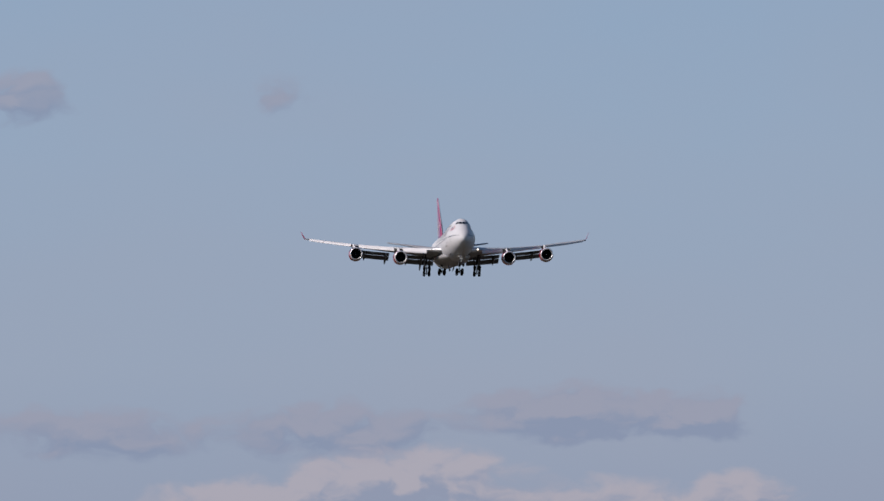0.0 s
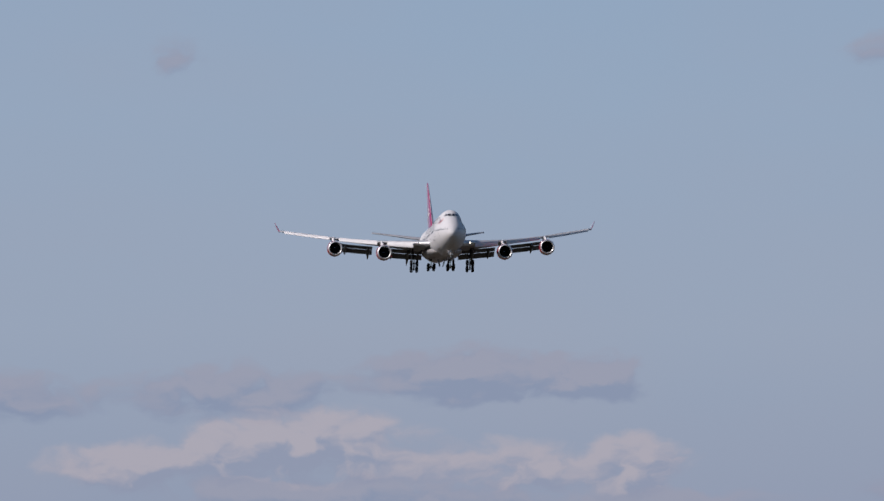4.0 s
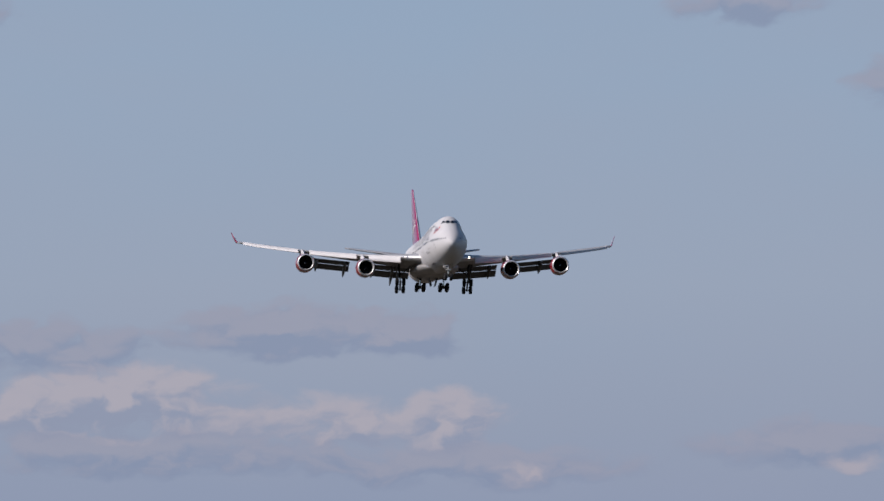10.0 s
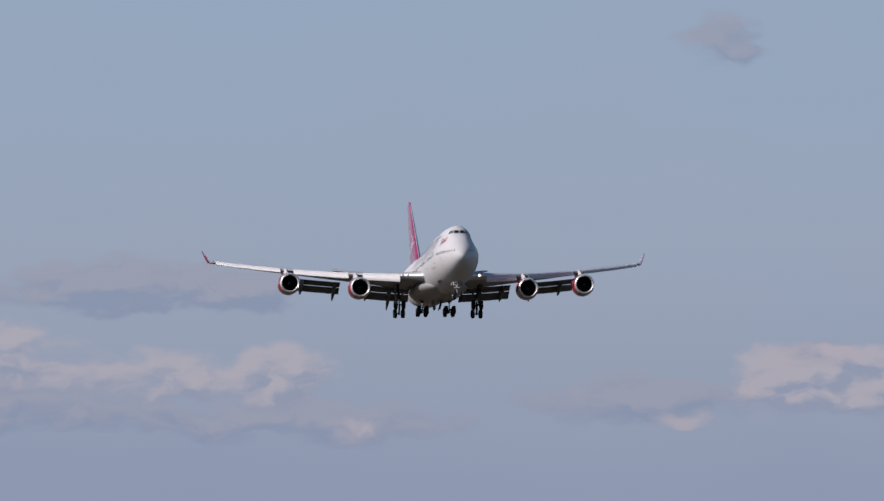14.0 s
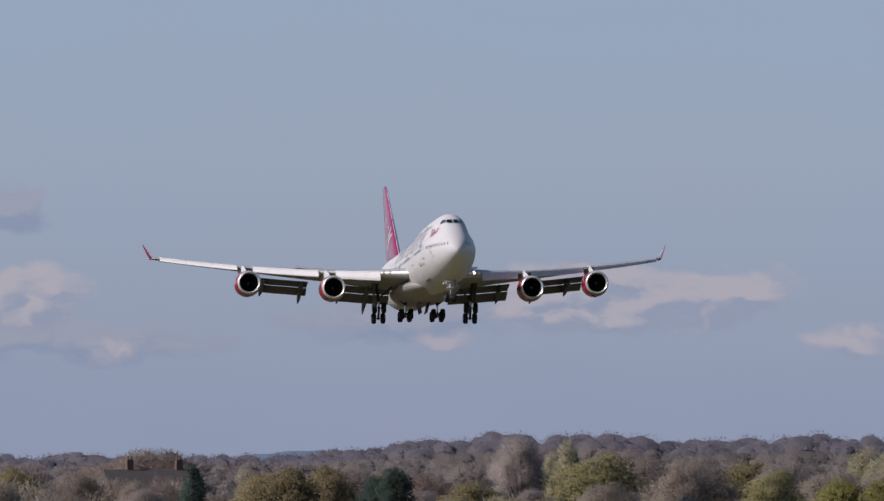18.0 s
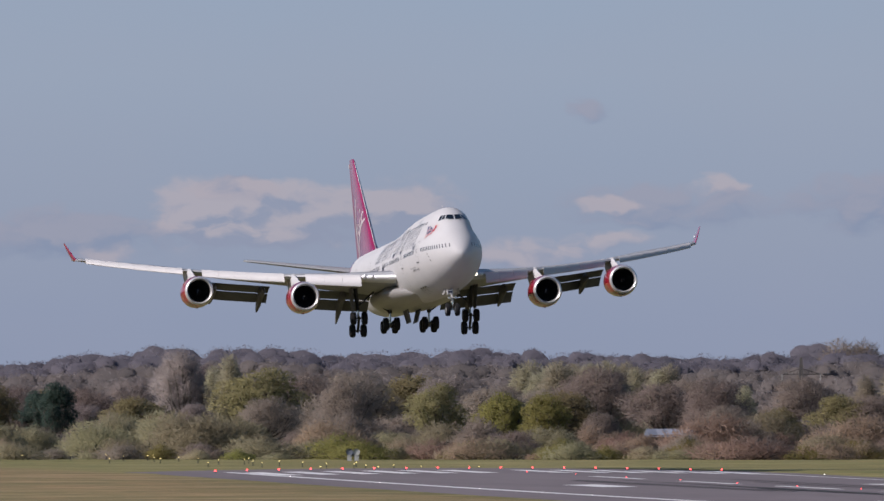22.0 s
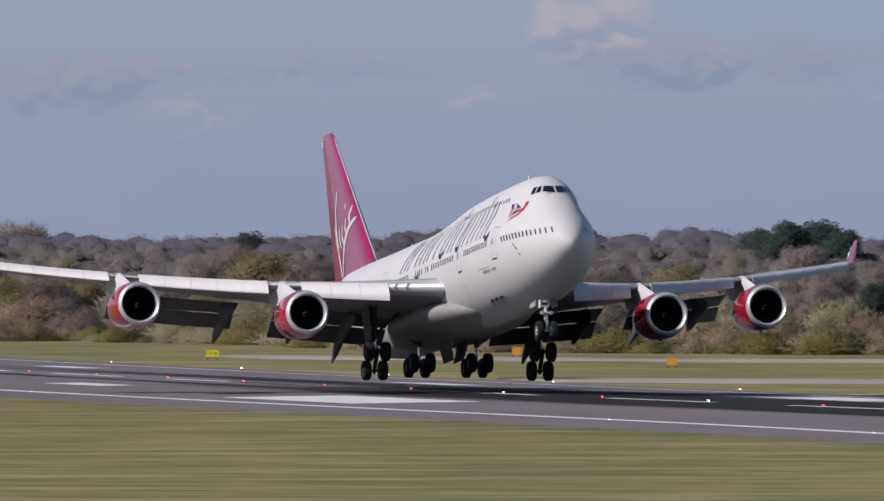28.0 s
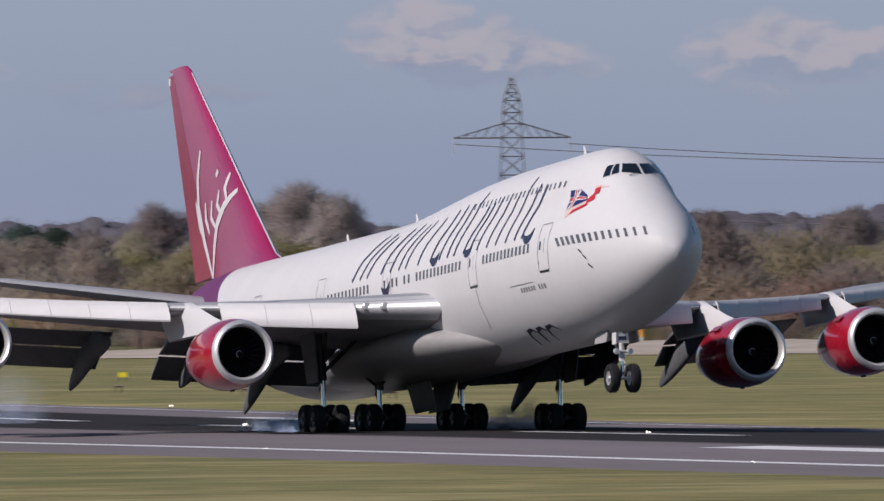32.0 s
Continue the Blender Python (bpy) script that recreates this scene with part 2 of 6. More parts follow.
def ribbon(geo, pts, width, fn):
    """A flat stroke along a list of (s, z), laid on a surface by fn(s, z)."""
    fine = []
    for (a, b), (c, d2) in zip(pts, pts[1:]):
        k = max(1, int(math.hypot(c - a, d2 - b) / 0.35))
        fine += [(a + (c - a) * i / k, b + (d2 - b) * i / k) for i in range(k)]
    fine.append(pts[-1])
    v = []
    for k, (a, b) in enumerate(fine):
        p, q = fine[max(0, k - 1)], fine[min(len(fine) - 1, k + 1)]
        l = math.hypot(q[0] - p[0], q[1] - p[1]) or 1
        nx, nz = -(q[1] - p[1]) / l, (q[0] - p[0]) / l
        w = width(k / (len(fine) - 1)) if callable(width) else width
        v += [fn(a + nx * w / 2, b + nz * w / 2), fn(a - nx * w / 2, b - nz * w / 2)]
    geo.add(v, [(2 * k, 2 * k + 1, 2 * k + 3, 2 * k + 2) for k in range(len(fine) - 1)])


def upright(s, z, dz):
    """Where a window's side stands at z + dz, so that it keeps its distance from the middle on the tapering nose."""
    if s > 8:
        return s
    x, best = half_width(s, z), s
    for k in range(12):
        slope = (half_width(best + 0.05, z + dz) - half_width(best - 0.05, z + dz)) / 0.1
        best += max(-0.1, min(0.1, (x - half_width(best, z + dz)) / max(0.05, slope)))
    return best


def patch(geo, corners, fn, n=4):
    """A four-sided patch of (s, z) corners laid on a surface."""
    (a, b, c, d2) = corners
    v = []
    for i in range(n + 1):
        for j in range(n + 1):
            u, w = i / n, j / n
            v.append(fn(*[(a[k] * (1 - u) + b[k] * u) * (1 - w) + (d2[k] * (1 - u) + c[k] * u) * w for k in (0, 1)]))
    geo.add(v, [(i * (n + 1) + j, (i + 1) * (n + 1) + j, (i + 1) * (n + 1) + j + 1, i * (n + 1) + j + 1) for i in range(n) for j in range(n)])


def on_brow(x, z, side, out=0.022):
    """A point of the nose, at x from the middle and z up."""
    lo, hi = 1.5, 8.0
    for k in range(30):
        mid = (lo + hi) / 2
        lo, hi = (lo, mid) if half_width(mid, z) > x else (mid, hi)
    return Vector((side * x, hi - AFT0 - out * 1.3, z + out * 0.8))


def airfoil(chord, thick, n=10):
    """Points round a wing section: (aft, up), from the leading edge over the top and back below."""
    up, low = [], []
    for k in range(n + 1):
        c = (1 - math.cos(math.pi * k / n)) / 2
        t = 5 * thick * (0.2969 * math.sqrt(c) - 0.126 * c - 0.3516 * c * c + 0.2843 * c ** 3 - 0.1036 * c ** 4)
        up.append((c * chord, (t + 0.02 * math.sin(math.pi * c)) * chord))
        low.append((c * chord, (-0.75 * t + 0.02 * math.sin(math.pi * c)) * chord))
    return up + low[-2:0:-1]


def wing_le(x):
    x = abs(x)
    return -10.6 + 0.895 * (x - 3.2)


def wing_te(x):
    x = abs(x)
    return 5.2 + 0.22 * (x - 3.2) if x < 12.5 else 7.25 + 0.60 * (x - 12.5)


def wing_z(x):
    x = abs(x) - 3.2
    return 4.55 + 0.075 * x + 0.0024 * x * x + 0.00001 * x ** 3


def build_wing(side, plane):
    g = Geo()
    rings = []
    for x in (2.2, 4, 6.5, 9, 12.5, 16, 20, 24, 28, 30.4, 30.9):
        le, te = wing_le(x) + (0.5 if x > 30.5 else 0), wing_te(x) - (3.2 if x < 12.5 else 2.7 if x < 20.9 else 0.0)
        tw = lerp(x, [(3, -0.075), (13, -0.055), (20.8, -0.01), (21.2, 0.03), (31, 0.06)])
        rings.append([(side * x, le + a, wing_z(x) + u - a * tw * -1) for a, u in airfoil(te - le, lerp(x, [(3, 0.145), (12, 0.105), (31, 0.09)]))])
    wing = g.loft(rings).make("wing", WINGGREY, plane, "swept grey metal wing with drooped slats and flaps", sharp=50)
    # bright leading-edge skin
    g = Geo()
    rings = []
    for x in (3.0, 6.0, 9, 12.5, 16, 20, 24, 28, 30.4):
        ring = []
        th = lerp(x, [(3, 0.145), (12, 0.105), (31, 0.09)])
        ch = wing_te(x) - wing_le(x)
        for k in range(9):
            a = (k - 4) / 4
            ring.append((side * x, wing_le(x) - 0.03 + 0.75 * a * a, wing_z(x) + 0.02 + a * th * ch * 0.24))
        rings.append(ring)
    g.loft(rings, closed=False).make("leading_edge", SILVER, wing, "polished bare-metal leading edge")
    # Krueger flaps along the leading edge: inner, middle and outer rows of panels
    for x0, x1, n, h in ((6.1, 10.9, 3, 1.18), (12.75, 19.9, 5, 0.90), (21.6, 30.1, 6, 0.66)):
        for k in range(n):
            a, b = x0 + (x1 - x0) * k / n, x0 + (x1 - x0) * (k + 1) / n - 0.014
            rings = []
            for x in (a, (a + b) / 2, b):
                hh = h * lerp(x, [(x0, 1.0), (x1, 0.86)])
                y0, z0 = wing_le(x) + 0.10, wing_z(x) + 0.26
                out = [(0.0, 0.0), (-0.20, -0.10), (-0.36, -0.32 * hh), (-0.50, -0.66 * hh), (-0.56, -0.92 * hh), (-0.50, -1.0 * hh), (-0.42, -0.96 * hh), (-0.36, -0.62 * hh), (-0.2, -0.3 * hh), (0.04, -0.09)]
                rings.append([(side * x, y0 + p, z0 + q) for p, q in out])
            Geo().loft(rings).make("krueger_flap", WHITE, wing, "white leading-edge flap panel, extended", sharp=40)
    # flaps: two rows of slotted panels, lowered
    for x0, x1 in ((3.6, 10.9), (13.2, 20.6)):
        for dy, dz, chord, tilt, thick in ((-3.5, -0.70, 2.15, 17, 0.08), (-1.45, -1.40, 1.70, 34, 0.08)):
            k = 0.86 if x0 > 12 else 1.0
            rings = []
            for x in (x0, (x0 + x1) / 2, x1):
                ct, st = math.cos(radians(tilt)), math.sin(radians(tilt))
                base, zz = wing_te(x) + dy * k, wing_z(x) + dz * k
                rings.append([(side * x, base + (a * ct + u * st) * k, zz + (-a * st + u * ct) * k) for a, u in airfoil(chord, thick)])
            Geo().loft(rings).make("flap", SHADED_FLAPGREY, wing, "grey slotted trailing-edge flap, lowered", sharp=50)
    # outer aileron
    rings = []
    for x in (21.4, 25.5, 29.6):
        rings.append([(side * x, wing_te(x) - 0.06 + a, wing_z(x) + 0.02 + 0.05 * (wing_te(x) - wing_le(x)) + u + a * 0.02) for a, u in airfoil(0.9, 0.14)])
    Geo().loft(rings).make("aileron", WINGGREY, wing, sharp=50)
    # flap-track fairings
    for x, l, tilt in ((6.4, 5.6, 29), (9.6, 4.4, 22), (14.0, 5.0, 24), (18.4, 4.4, 20)):
        rings = []
        y0, z0 = wing_te(x) - 5.4, wing_z(x) - 1.35
        for k in range(13):
            u = k / 12
            r = 0.05 + 0.40 * math.sin(math.pi * min(1, u * 0.93 + 0.04)) ** 0.7
            c = Vector((side * x, y0 + u * l * 1.25, z0 + 0.12 - l * 1.12 * max(0, u - 0.32) ** 1.25 * math.tan(radians(tilt))))
            rings.append([(c.x + 0.62 * r * math.cos(a), c.y, c.z + 1.5 * r * math.sin(a)) for a in [2 * math.pi * j / 14 for j in range(14)]])
        Geo().loft(rings).make("flap_track_fairing", SHADED_FLAPGREY, wing, "grey canoe-shaped fairing under the flaps", sharp=60)
    # winglet
    rings = []
    for u in (0, 0.12, 0.35, 0.7, 1.0):
        x, z = 30.75 + 0.95 * u ** 0.9, wing_z(30.7) + 0.05 + 1.85 * u ** 1.15
        le, ch = wing_le(30.7) + 0.5 + 2.1 * u, 2.6 - 1.75 * u
        rings.append([(side * (x + q * 0.9), le + p, z - q * 0.4) for p, q in airfoil(ch, 0.09)])
    wl = Geo().loft(rings).make("winglet", FINRED, wing, "red winglet with a white stroke on its inner face", sharp=50)
    g = Geo()
    for p, q in (((1.9, 0.55), (2.3, 1.35)), ((1.7, 0.75), (2.35, 0.95))):
        y0, z0 = wing_le(30.7) + 0.5, wing_z(30.7) + 0.05
        ribbon(g, [p, q], 0.14, lambda a, b: (side * (30.75 + 0.95 * (b / 1.85) ** 0.9 - 0.16), y0 + a, z0 + b))
    g.make("winglet_stroke", WHITE, wl)
    # landing lights at the wing root
    for x in (5.0, 5.65):
        Geo().turned([(-0.06, 0.01), (-0.05, 0.14), (0.0, 0.19), (0.08, 0.2)], 16, "y", (side * x, wing_le(x) - 0.02, wing_z(x) + 0.08)).make("landing_light", LAMP if side > 0 and x < 5.3 else LIP, wing, "round landing light")
    return wing


LAMP = glow("landing_lamp", (1.0, 0.86, 0.68), 3.5)


def build_engine(x, aft, z, plane):
    """A turbofan under its pylon; aft and z are of the fan's hub."""
    at = (x, aft, z)
    n = 40
    eng = Geo().turned([(-0.55, 1.395), (-0.2, 1.47), (0.4, 1.53), (1.2, 1.545), (2.2, 1.49), (3.2, 1.34), (4.1, 1.12), (4.6, 0.98), (4.62, 0.9), (3.8, 0.92)], n, "y", at).make("engine", RED, plane, "glossy red turbofan cowling with a bright lip", sharp=50)
    Geo().turned([(-0.55, 1.397), (-0.72, 1.36), (-0.82, 1.29), (-0.85, 1.22), (-0.8, 1.155), (-0.66, 1.11), (-0.45, 1.10)], n, "y", at).make("intake_lip", LIP, eng, "polished metal intake lip")
    Geo().turned([(-0.45, 1.10), (0.0, 1.09), (0.3, 1.08), (0.45, 1.075)], n, "y", at).make("intake_liner", DUCT_SHADE, eng, "intake duct, its shade coloured in near black")
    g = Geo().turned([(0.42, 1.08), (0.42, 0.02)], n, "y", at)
    g.make("duct_back", DUCT_SHADE, eng)
    for k in range(24):
        a = 2 * math.pi * k / 24
        pts = []
        for r, tw in ((0.28, 0.10), (0.65, 0.16), (1.06, 0.22)):
            ca, sa = math.cos(a), math.sin(a)
            for d in (-1, 1):
                t = d * 0.085
                pts.append((x + r * ca - t * sa * 0.9, aft + 0.2 + d * tw * 0.6, z + r * sa + t * ca * 0.9))
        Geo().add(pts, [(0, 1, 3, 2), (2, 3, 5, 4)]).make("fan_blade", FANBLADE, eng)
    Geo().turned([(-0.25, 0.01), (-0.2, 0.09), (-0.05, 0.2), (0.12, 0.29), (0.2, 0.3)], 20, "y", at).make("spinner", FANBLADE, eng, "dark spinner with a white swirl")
    g = Geo()
    for k in range(14):
        u, v = k / 14, (k + 1) / 14
        quad = []
        for t, w in ((u, 0.0), (u, 0.16), (v, 0.16), (v, 0.0)):
            a, r = 4.2 * t + w * 4, 0.03 + 0.17 * t
            quad.append((x + r * math.cos(a), aft - 0.33 + 0.81 * r + 0.05 * t, z + r * math.sin(a)))
        g.add(quad, [(0, 1, 2, 3)])
    g.make("spinner_swirl", WHITE, eng)
    Geo().turned([(3.6, 0.8), (4.9, 0.7), (5.7, 0.52), (5.72, 0.4)], 24, "y", at).make("exhaust_nozzle", STEEL, eng, "dark metal exhaust nozzle")
    # pylon up to the wing
    rings = []
    top = wing_z(x) + 0.05
    le = wing_le(x)
    for u in (0, 0.15, 0.4, 0.7, 1.0):
        zz = z + 1.2 + (top + 0.22 - z - 1.2) * u
        a0 = aft + 0.2 + (le + 0.2 - aft - 0.4) * u ** 0.8
        a1 = le + 3.6 + 1.6 * u
        w = 0.22 + 0.05 * u
        rings.append([(x, a0, zz), (x + w, a0 + 0.9, zz), (x + w, a1 - 1, zz), (x, a1, zz), (x - w, a1 - 1, zz), (x - w, a0 + 0.9, zz)])
    Geo().loft(rings).make("pylon", WHITE, eng, "white engine pylon", sharp=60)
    # small strake on the cowling's inner face
    sd = -1 if x > 0 else 1
    Geo().box(x + sd * 1.25, aft + 1.1, z + 1.0, 0.04, 0.9, 0.32, Matrix.Rotation(radians(-45 * sd), 4, "Y")).make("strake", RED, eng)
    # streaks of dirt and a vent under the cowl
    Geo().box(x, aft + 1.2, z - 1.54, 0.12, 0.35, 0.1).make("drain_mast", STEEL, eng)
    return eng


def wheel(name, plane_part, at, r, w, hub):
    """A tyre and its hub, on an axle along x."""
    Geo().turned([(-w * 0.42, r * 0.5), (-w * 0.5, r * 0.62), (-w * 0.5, r * 0.84), (-w * 0.4, r * 0.95), (-w * 0.2, r), (w * 0.2, r), (w * 0.4, r * 0.95), (w * 0.5, r * 0.84), (w * 0.5, r * 0.62), (w * 0.42, r * 0.5)], 28, "x", at).make(name, TYRE, plane_part, "black rubber tyre", sharp=30)
    for sd in (-1, 1):
        Geo().turned([(sd * w * 0.42, r * 0.52), (sd * w * 0.34, r * 0.42), (sd * w * 0.34, r * 0.22), (sd * w * 0.48, r * 0.16), (sd * w * 0.5, 0.01)], 20, "x", at).make("wheel_hub", hub, plane_part, "metal wheel hub")


TRUCKS, FLEX = [], []


def build_truck(x, aft, plane, wing_gear):
    """A four-wheel truck on its leg. The truck tilts on its pivot."""
    top = wing_z(x) - 0.4 if wing_gear else 2.3
    pz = 0.86
    g = Geo()
    if wing_gear:
        g.tube([(x * 1.06, aft - 0.15, top + 0.5), (x, aft, pz + 1.15)], 0.19, 12)
    else:
        g.tube([(x, aft - 0.1, top + 0.3), (x, aft, pz + 0.95)], 0.2, 12)
    leg = g.make("gear_leg", STEEL, plane, "dark steel landing-gear leg")
    Geo().tube([(x, aft, pz + 1.25 if wing_gear else pz + 1.0), (x, aft, pz)], 0.115, 12).make("oleo", CHROME, leg, "chromed sliding strut")
    g = Geo()
    sd = 1 if x > 0 else -1
    if wing_gear:
        g.tube([(x, aft, pz + 1.5), (x - sd * 2.0, aft + 0.2, top - 0.2)], 0.09, 8)
        g.tube([(x, aft - 0.1, pz + 1.3), (x + sd * 0.3, aft - 1.6, top)], 0.07, 8)
    else:
        g.tube([(x, aft, pz + 1.1), (x, aft - 2.0, top + 0.2)], 0.1, 8)
        g.tube([(x, aft, pz + 1.0), (x + sd * 0.9, aft - 0.4, top + 0.2)], 0.07, 8)
    g.tube([(x, aft + 0.16, pz + 1.25), (x, aft + 0.5, pz + 0.75), (x, aft + 0.16, pz + 0.3)], 0.05, 8)
    g.make("gear_brace", STEEL, leg)
    g = Geo()
    g.tube([(0, -0.95, 0), (0, -0.5, 0.06), (0, 0.5, 0.06), (0, 0.95, 0)], [0.11, 0.14, 0.14, 0.11], 10)
    for dy in (-0.735, 0.735):
        g.tube([(-0.62, dy, 0), (0.62, dy, 0)], 0.08, 8)
    truck = g.make("wheel_truck", STEEL, plane, "four-wheel landing-gear truck")
    truck.location = (x, aft, pz - 0.24)
    for dx in (-0.55, 0.55):
        for dy in (-0.735, 0.735):
            # dark steel in place of bright hubs: the wing's shade put into their colour
            wheel("tyre", truck, (dx, dy, 0), 0.64, 0.51, STEEL)
    return truck


def build_airplane():
    plane = new("airplane")
    tagged(plane, "white four-engined jumbo jet with red tail and engines, wheels down", "airplane")
    stations = [0.02, 0.08, 0.16, 0.28, 0.45, 0.7, 1.0, 1.35, 1.75, 2.2, 2.6, 3.0, 3.4, 3.8, 4.2, 4.7, 5.3, 6, 7, 8, 9.5, 11] + [12 + 2 * k for k in range(20)] + [51.5, 53, 54.5, 56, 57.5, 59, 60.5, 62, 63.5, 65, 66.5, 67.6, 68.6, 69.4, 70.0, 70.2]
    hull = Geo().loft([hull_ring(s) for s in stations]).make("fuselage", HULLPAINT, plane, "white fuselage with a purple and red tail end", sharp=60)
    out = lambda side, o: (lambda s, z: on_hull(s, z, side, o))
    # belly fairing between the wings
    rings = []
    ease = lambda q: max(0.0, min(1.0, q)) ** 2 * (3 - 2 * max(0.0, min(1.0, q)))
    for k in range(31):
        u = k / 30
        e = ease(u / 0.42) * ease((1 - u) / 0.36)
        y = -18.6 + 32.0 * u
        w, zm, up, low = 1.3 + 2.4 * e, 2.75 + 0.60 * e, 0.3 + 0.65 * e, 0.4 + 1.0 * e
        ring = []
        for j in range(40):
            a = 2 * math.pi * j / 40
            ca, sa = math.cos(a), math.sin(a)
            ring.append((w * math.copysign(abs(ca) ** 0.85, ca), y, zm + (up if sa > 0 else low) * sa))
        rings.append(ring)
    Geo().loft(rings).make("belly_fairing", BELLY, plane, "grey-white belly fairing at the wing roots", sharp=70)
    # cockpit windows, three each side
    for sd in (-1, 1):
        for q in COCKPIT:
            g = Geo()
            patch(g, q, out(sd, 0.02), 6)
            g.make("cockpit_window", GLASS, plane, "dark cockpit window")
        g = Geo()
        patch(g, ((0.06, 8.72), (half_width(4.76, 8.82), 8.82), (half_width(5.2, 9.22), 9.22), (0.06, 9.20)), lambda x, z: on_brow(x, z, sd), 8)
        g.make("cockpit_window", GLASS, plane, "dark windscreen pane")
        g = Geo()
        ribbon(g, [(0.62, 8.62), (0.30, 8.74)], 0.03, lambda x, z: on_brow(x, z, sd, 0.05))
        g.make("wiper", STEEL, plane, "windscreen wiper")
    # cabin windows: main deck and upper deck
    groups = [(1.14, 7.04, 14), (10.3, 16.1, 13), (19.3, 25.2, 13), (26.3, 26.9, 2), (28.0, 28.6, 2), (32.1, 37.8, 12), (40, 47, 14), (50, 57, 14)]
    for sd in (-1, 1):
        for a, b, n in groups:
            for k in range(n):
                s, z = a + (b - a) * k / max(1, n - 1), 6.06
                g = Geo()
                w = 0.125 * min(1, 0.3 + s / 7)
                lean = [upright(s, z, dz) for dz in (-0.19, 0.19)]
                patch(g, ((lean[0] - w, z - 0.19), (lean[0] + w, z - 0.19), (lean[1] + w, z + 0.19), (lean[1] - w, z + 0.19)), out(sd, 0.012), 1)
                g.make("cabin_window", PANE, plane)
        for k in range(22):
            s, z = 8.5 + 11.5 * k / 21, 8.66
            g = Geo()
            patch(g, ((s - 0.08, z - 0.13), (s + 0.08, z - 0.13), (s + 0.08, z + 0.13), (s - 0.08, z + 0.13)), out(sd, 0.012), 1)
            g.make("cabin_window", PANE, plane)
        # doors: outline, sill and small window
        for s0, z0, z1 in ((8.6, 5.0, 6.97), (17.6, 5.05, 7.0), (29.4, 5.05, 7.0), (39.0, 5.1, 7.05), (48.6, 5.1, 7.05)):
            g = Geo()
            o = out(sd, 0.012)
            ribbon(g, [(s0 - 0.54, z0), (s0 - 0.54, z1), (s0 + 0.54, z1), (s0 + 0.54, z0), (s0 - 0.54, z0)], 0.035, o)
            door = g.make("door_outline", LINE, plane)
            g = Geo()
            ribbon(g, [(s0 - 0.5, z0 - 0.04), (s0 + 0.5, z0 - 0.04)], 0.09, out(sd, 0.02))
            g.make("door_sill", STEEL, door)
            g = Geo()
            patch(g, ((s0 + 0.22, 5.88), (s0 + 0.40, 5.88), (s0 + 0.40, 6.24), (s0 + 0.22, 6.24)), out(sd, 0.014), 1)
            g.make("door_window", PANE, door)
            g = Geo()
            ribbon(g, [(s0 - 0.1, 5.75), (s0 - 0.1, 6.35)], 0.04, out(sd, 0.014))
            g.make("door_handle", LINE, door)
        # cargo-door line, vents and small marks low on the forward side
        g = Geo()
        o = out(sd, 0.012)
        ribbon(g, [(13.0, 4.62), (10.1, 4.62)], 0.04, o)
        g.make("panel_line", LINE, plane)
        g = Geo()
        ribbon(g, [(17.4, 5.0), (17.6, 3.6), (17.9, 3.2)], 0.045, o)
        g.make("panel_line", LINE, plane)
        for s, z in ((4.9, 5.35), (4.6, 4.95), (5.2, 5.6)):
            g = Geo()
            ribbon(g, [(s, z), (s - 0.28, z - 0.18)], 0.07, out(sd, 0.03))
            g.make("probe", STEEL, plane, "small probe")
        # plain bars where a type name stands
        for k in range(10):
            if k != 6:
                g = Geo()
                ribbon(g, [(11.8 - 0.3 * k, 4.38), (11.62 - 0.3 * k, 4.38)], 0.2, out(sd, 0.012))
                g.make("marking_bar", LINE, plane)
        # the airline's name as plain slanted strokes
        for pts, w in TITLE:
            g = Geo()
            ribbon(g, pts, (lambda u, w=w: 1.2 * w(u)) if callable(w) else w * 1.3, out(sd, 0.016))
            g.make("title_stroke", NAVY, plane, "thin dark-blue slanted stroke")
        # crescents low on the belly: reflections of the title, laid on as strokes
        for s0 in (11.4, 12.6, 13.8):
            g = Geo()
            ribbon(g, [(s0 + 0.9, 2.30), (s0 + 0.35, 2.78), (s0 - 0.3, 2.85), (s0 - 0.8, 2.62)], lambda u: 0.04 + 0.12 * math.sin(math.pi * u), out(sd, 0.016))
            g.make("title_stroke", NAVY, plane, "thin dark-blue crescent low on the belly, the title's reflection drawn on")
        # the flag on the nose
        for m, quads in FLAG:
            for q in quads:
                g = Geo()
                patch(g, [(s + 0.35 + 0.14 * (7 - s), z) for s, z in q], out(sd, {FLAGPALE: 0.012, FLAGBLUE: 0.018, WHITE: 0.024, FLAGRED: 0.03}[m]), 3)
                g.make("flag_patch", m, plane, "painted waving flag")
    # tail fin, and the rudder behind its hinge
    rings, rudder = [], []
    for z, le, te in ((8.7, 52.6, 67.6), (9.2, 54.6, 67.75), (10.2, 56.35, 68.1), (12, 58.5, 68.75), (15, 62.3, 69.8), (18, 66.15, 70.8), (19.2, 67.7, 71.2), (19.45, 68.3, 71.2)):
        side = [(c, fin_section(c) * (te - le)) for c in (0, 0.012, 0.04, 0.09, 0.16, 0.26, 0.38, 0.5, 0.6, 0.7 if z < 19.3 else 0.98)]
        rings.append([(t, le - AFT0 + c * (te - le), z) for c, t in side] + [(-t, le - AFT0 + c * (te - le), z) for c, t in side[:0:-1]])
        if 9 < z < 19.3:
            tail = [(c, fin_section(c) * (te - le)) for c in (0.704, 0.8, 0.9, 0.995)]
            rudder.append([(t, le - AFT0 + c * (te - le), z - 0.03) for c, t in tail] + [(-t, le - AFT0 + c * (te - le), z - 0.03) for c, t in tail[::-1]])
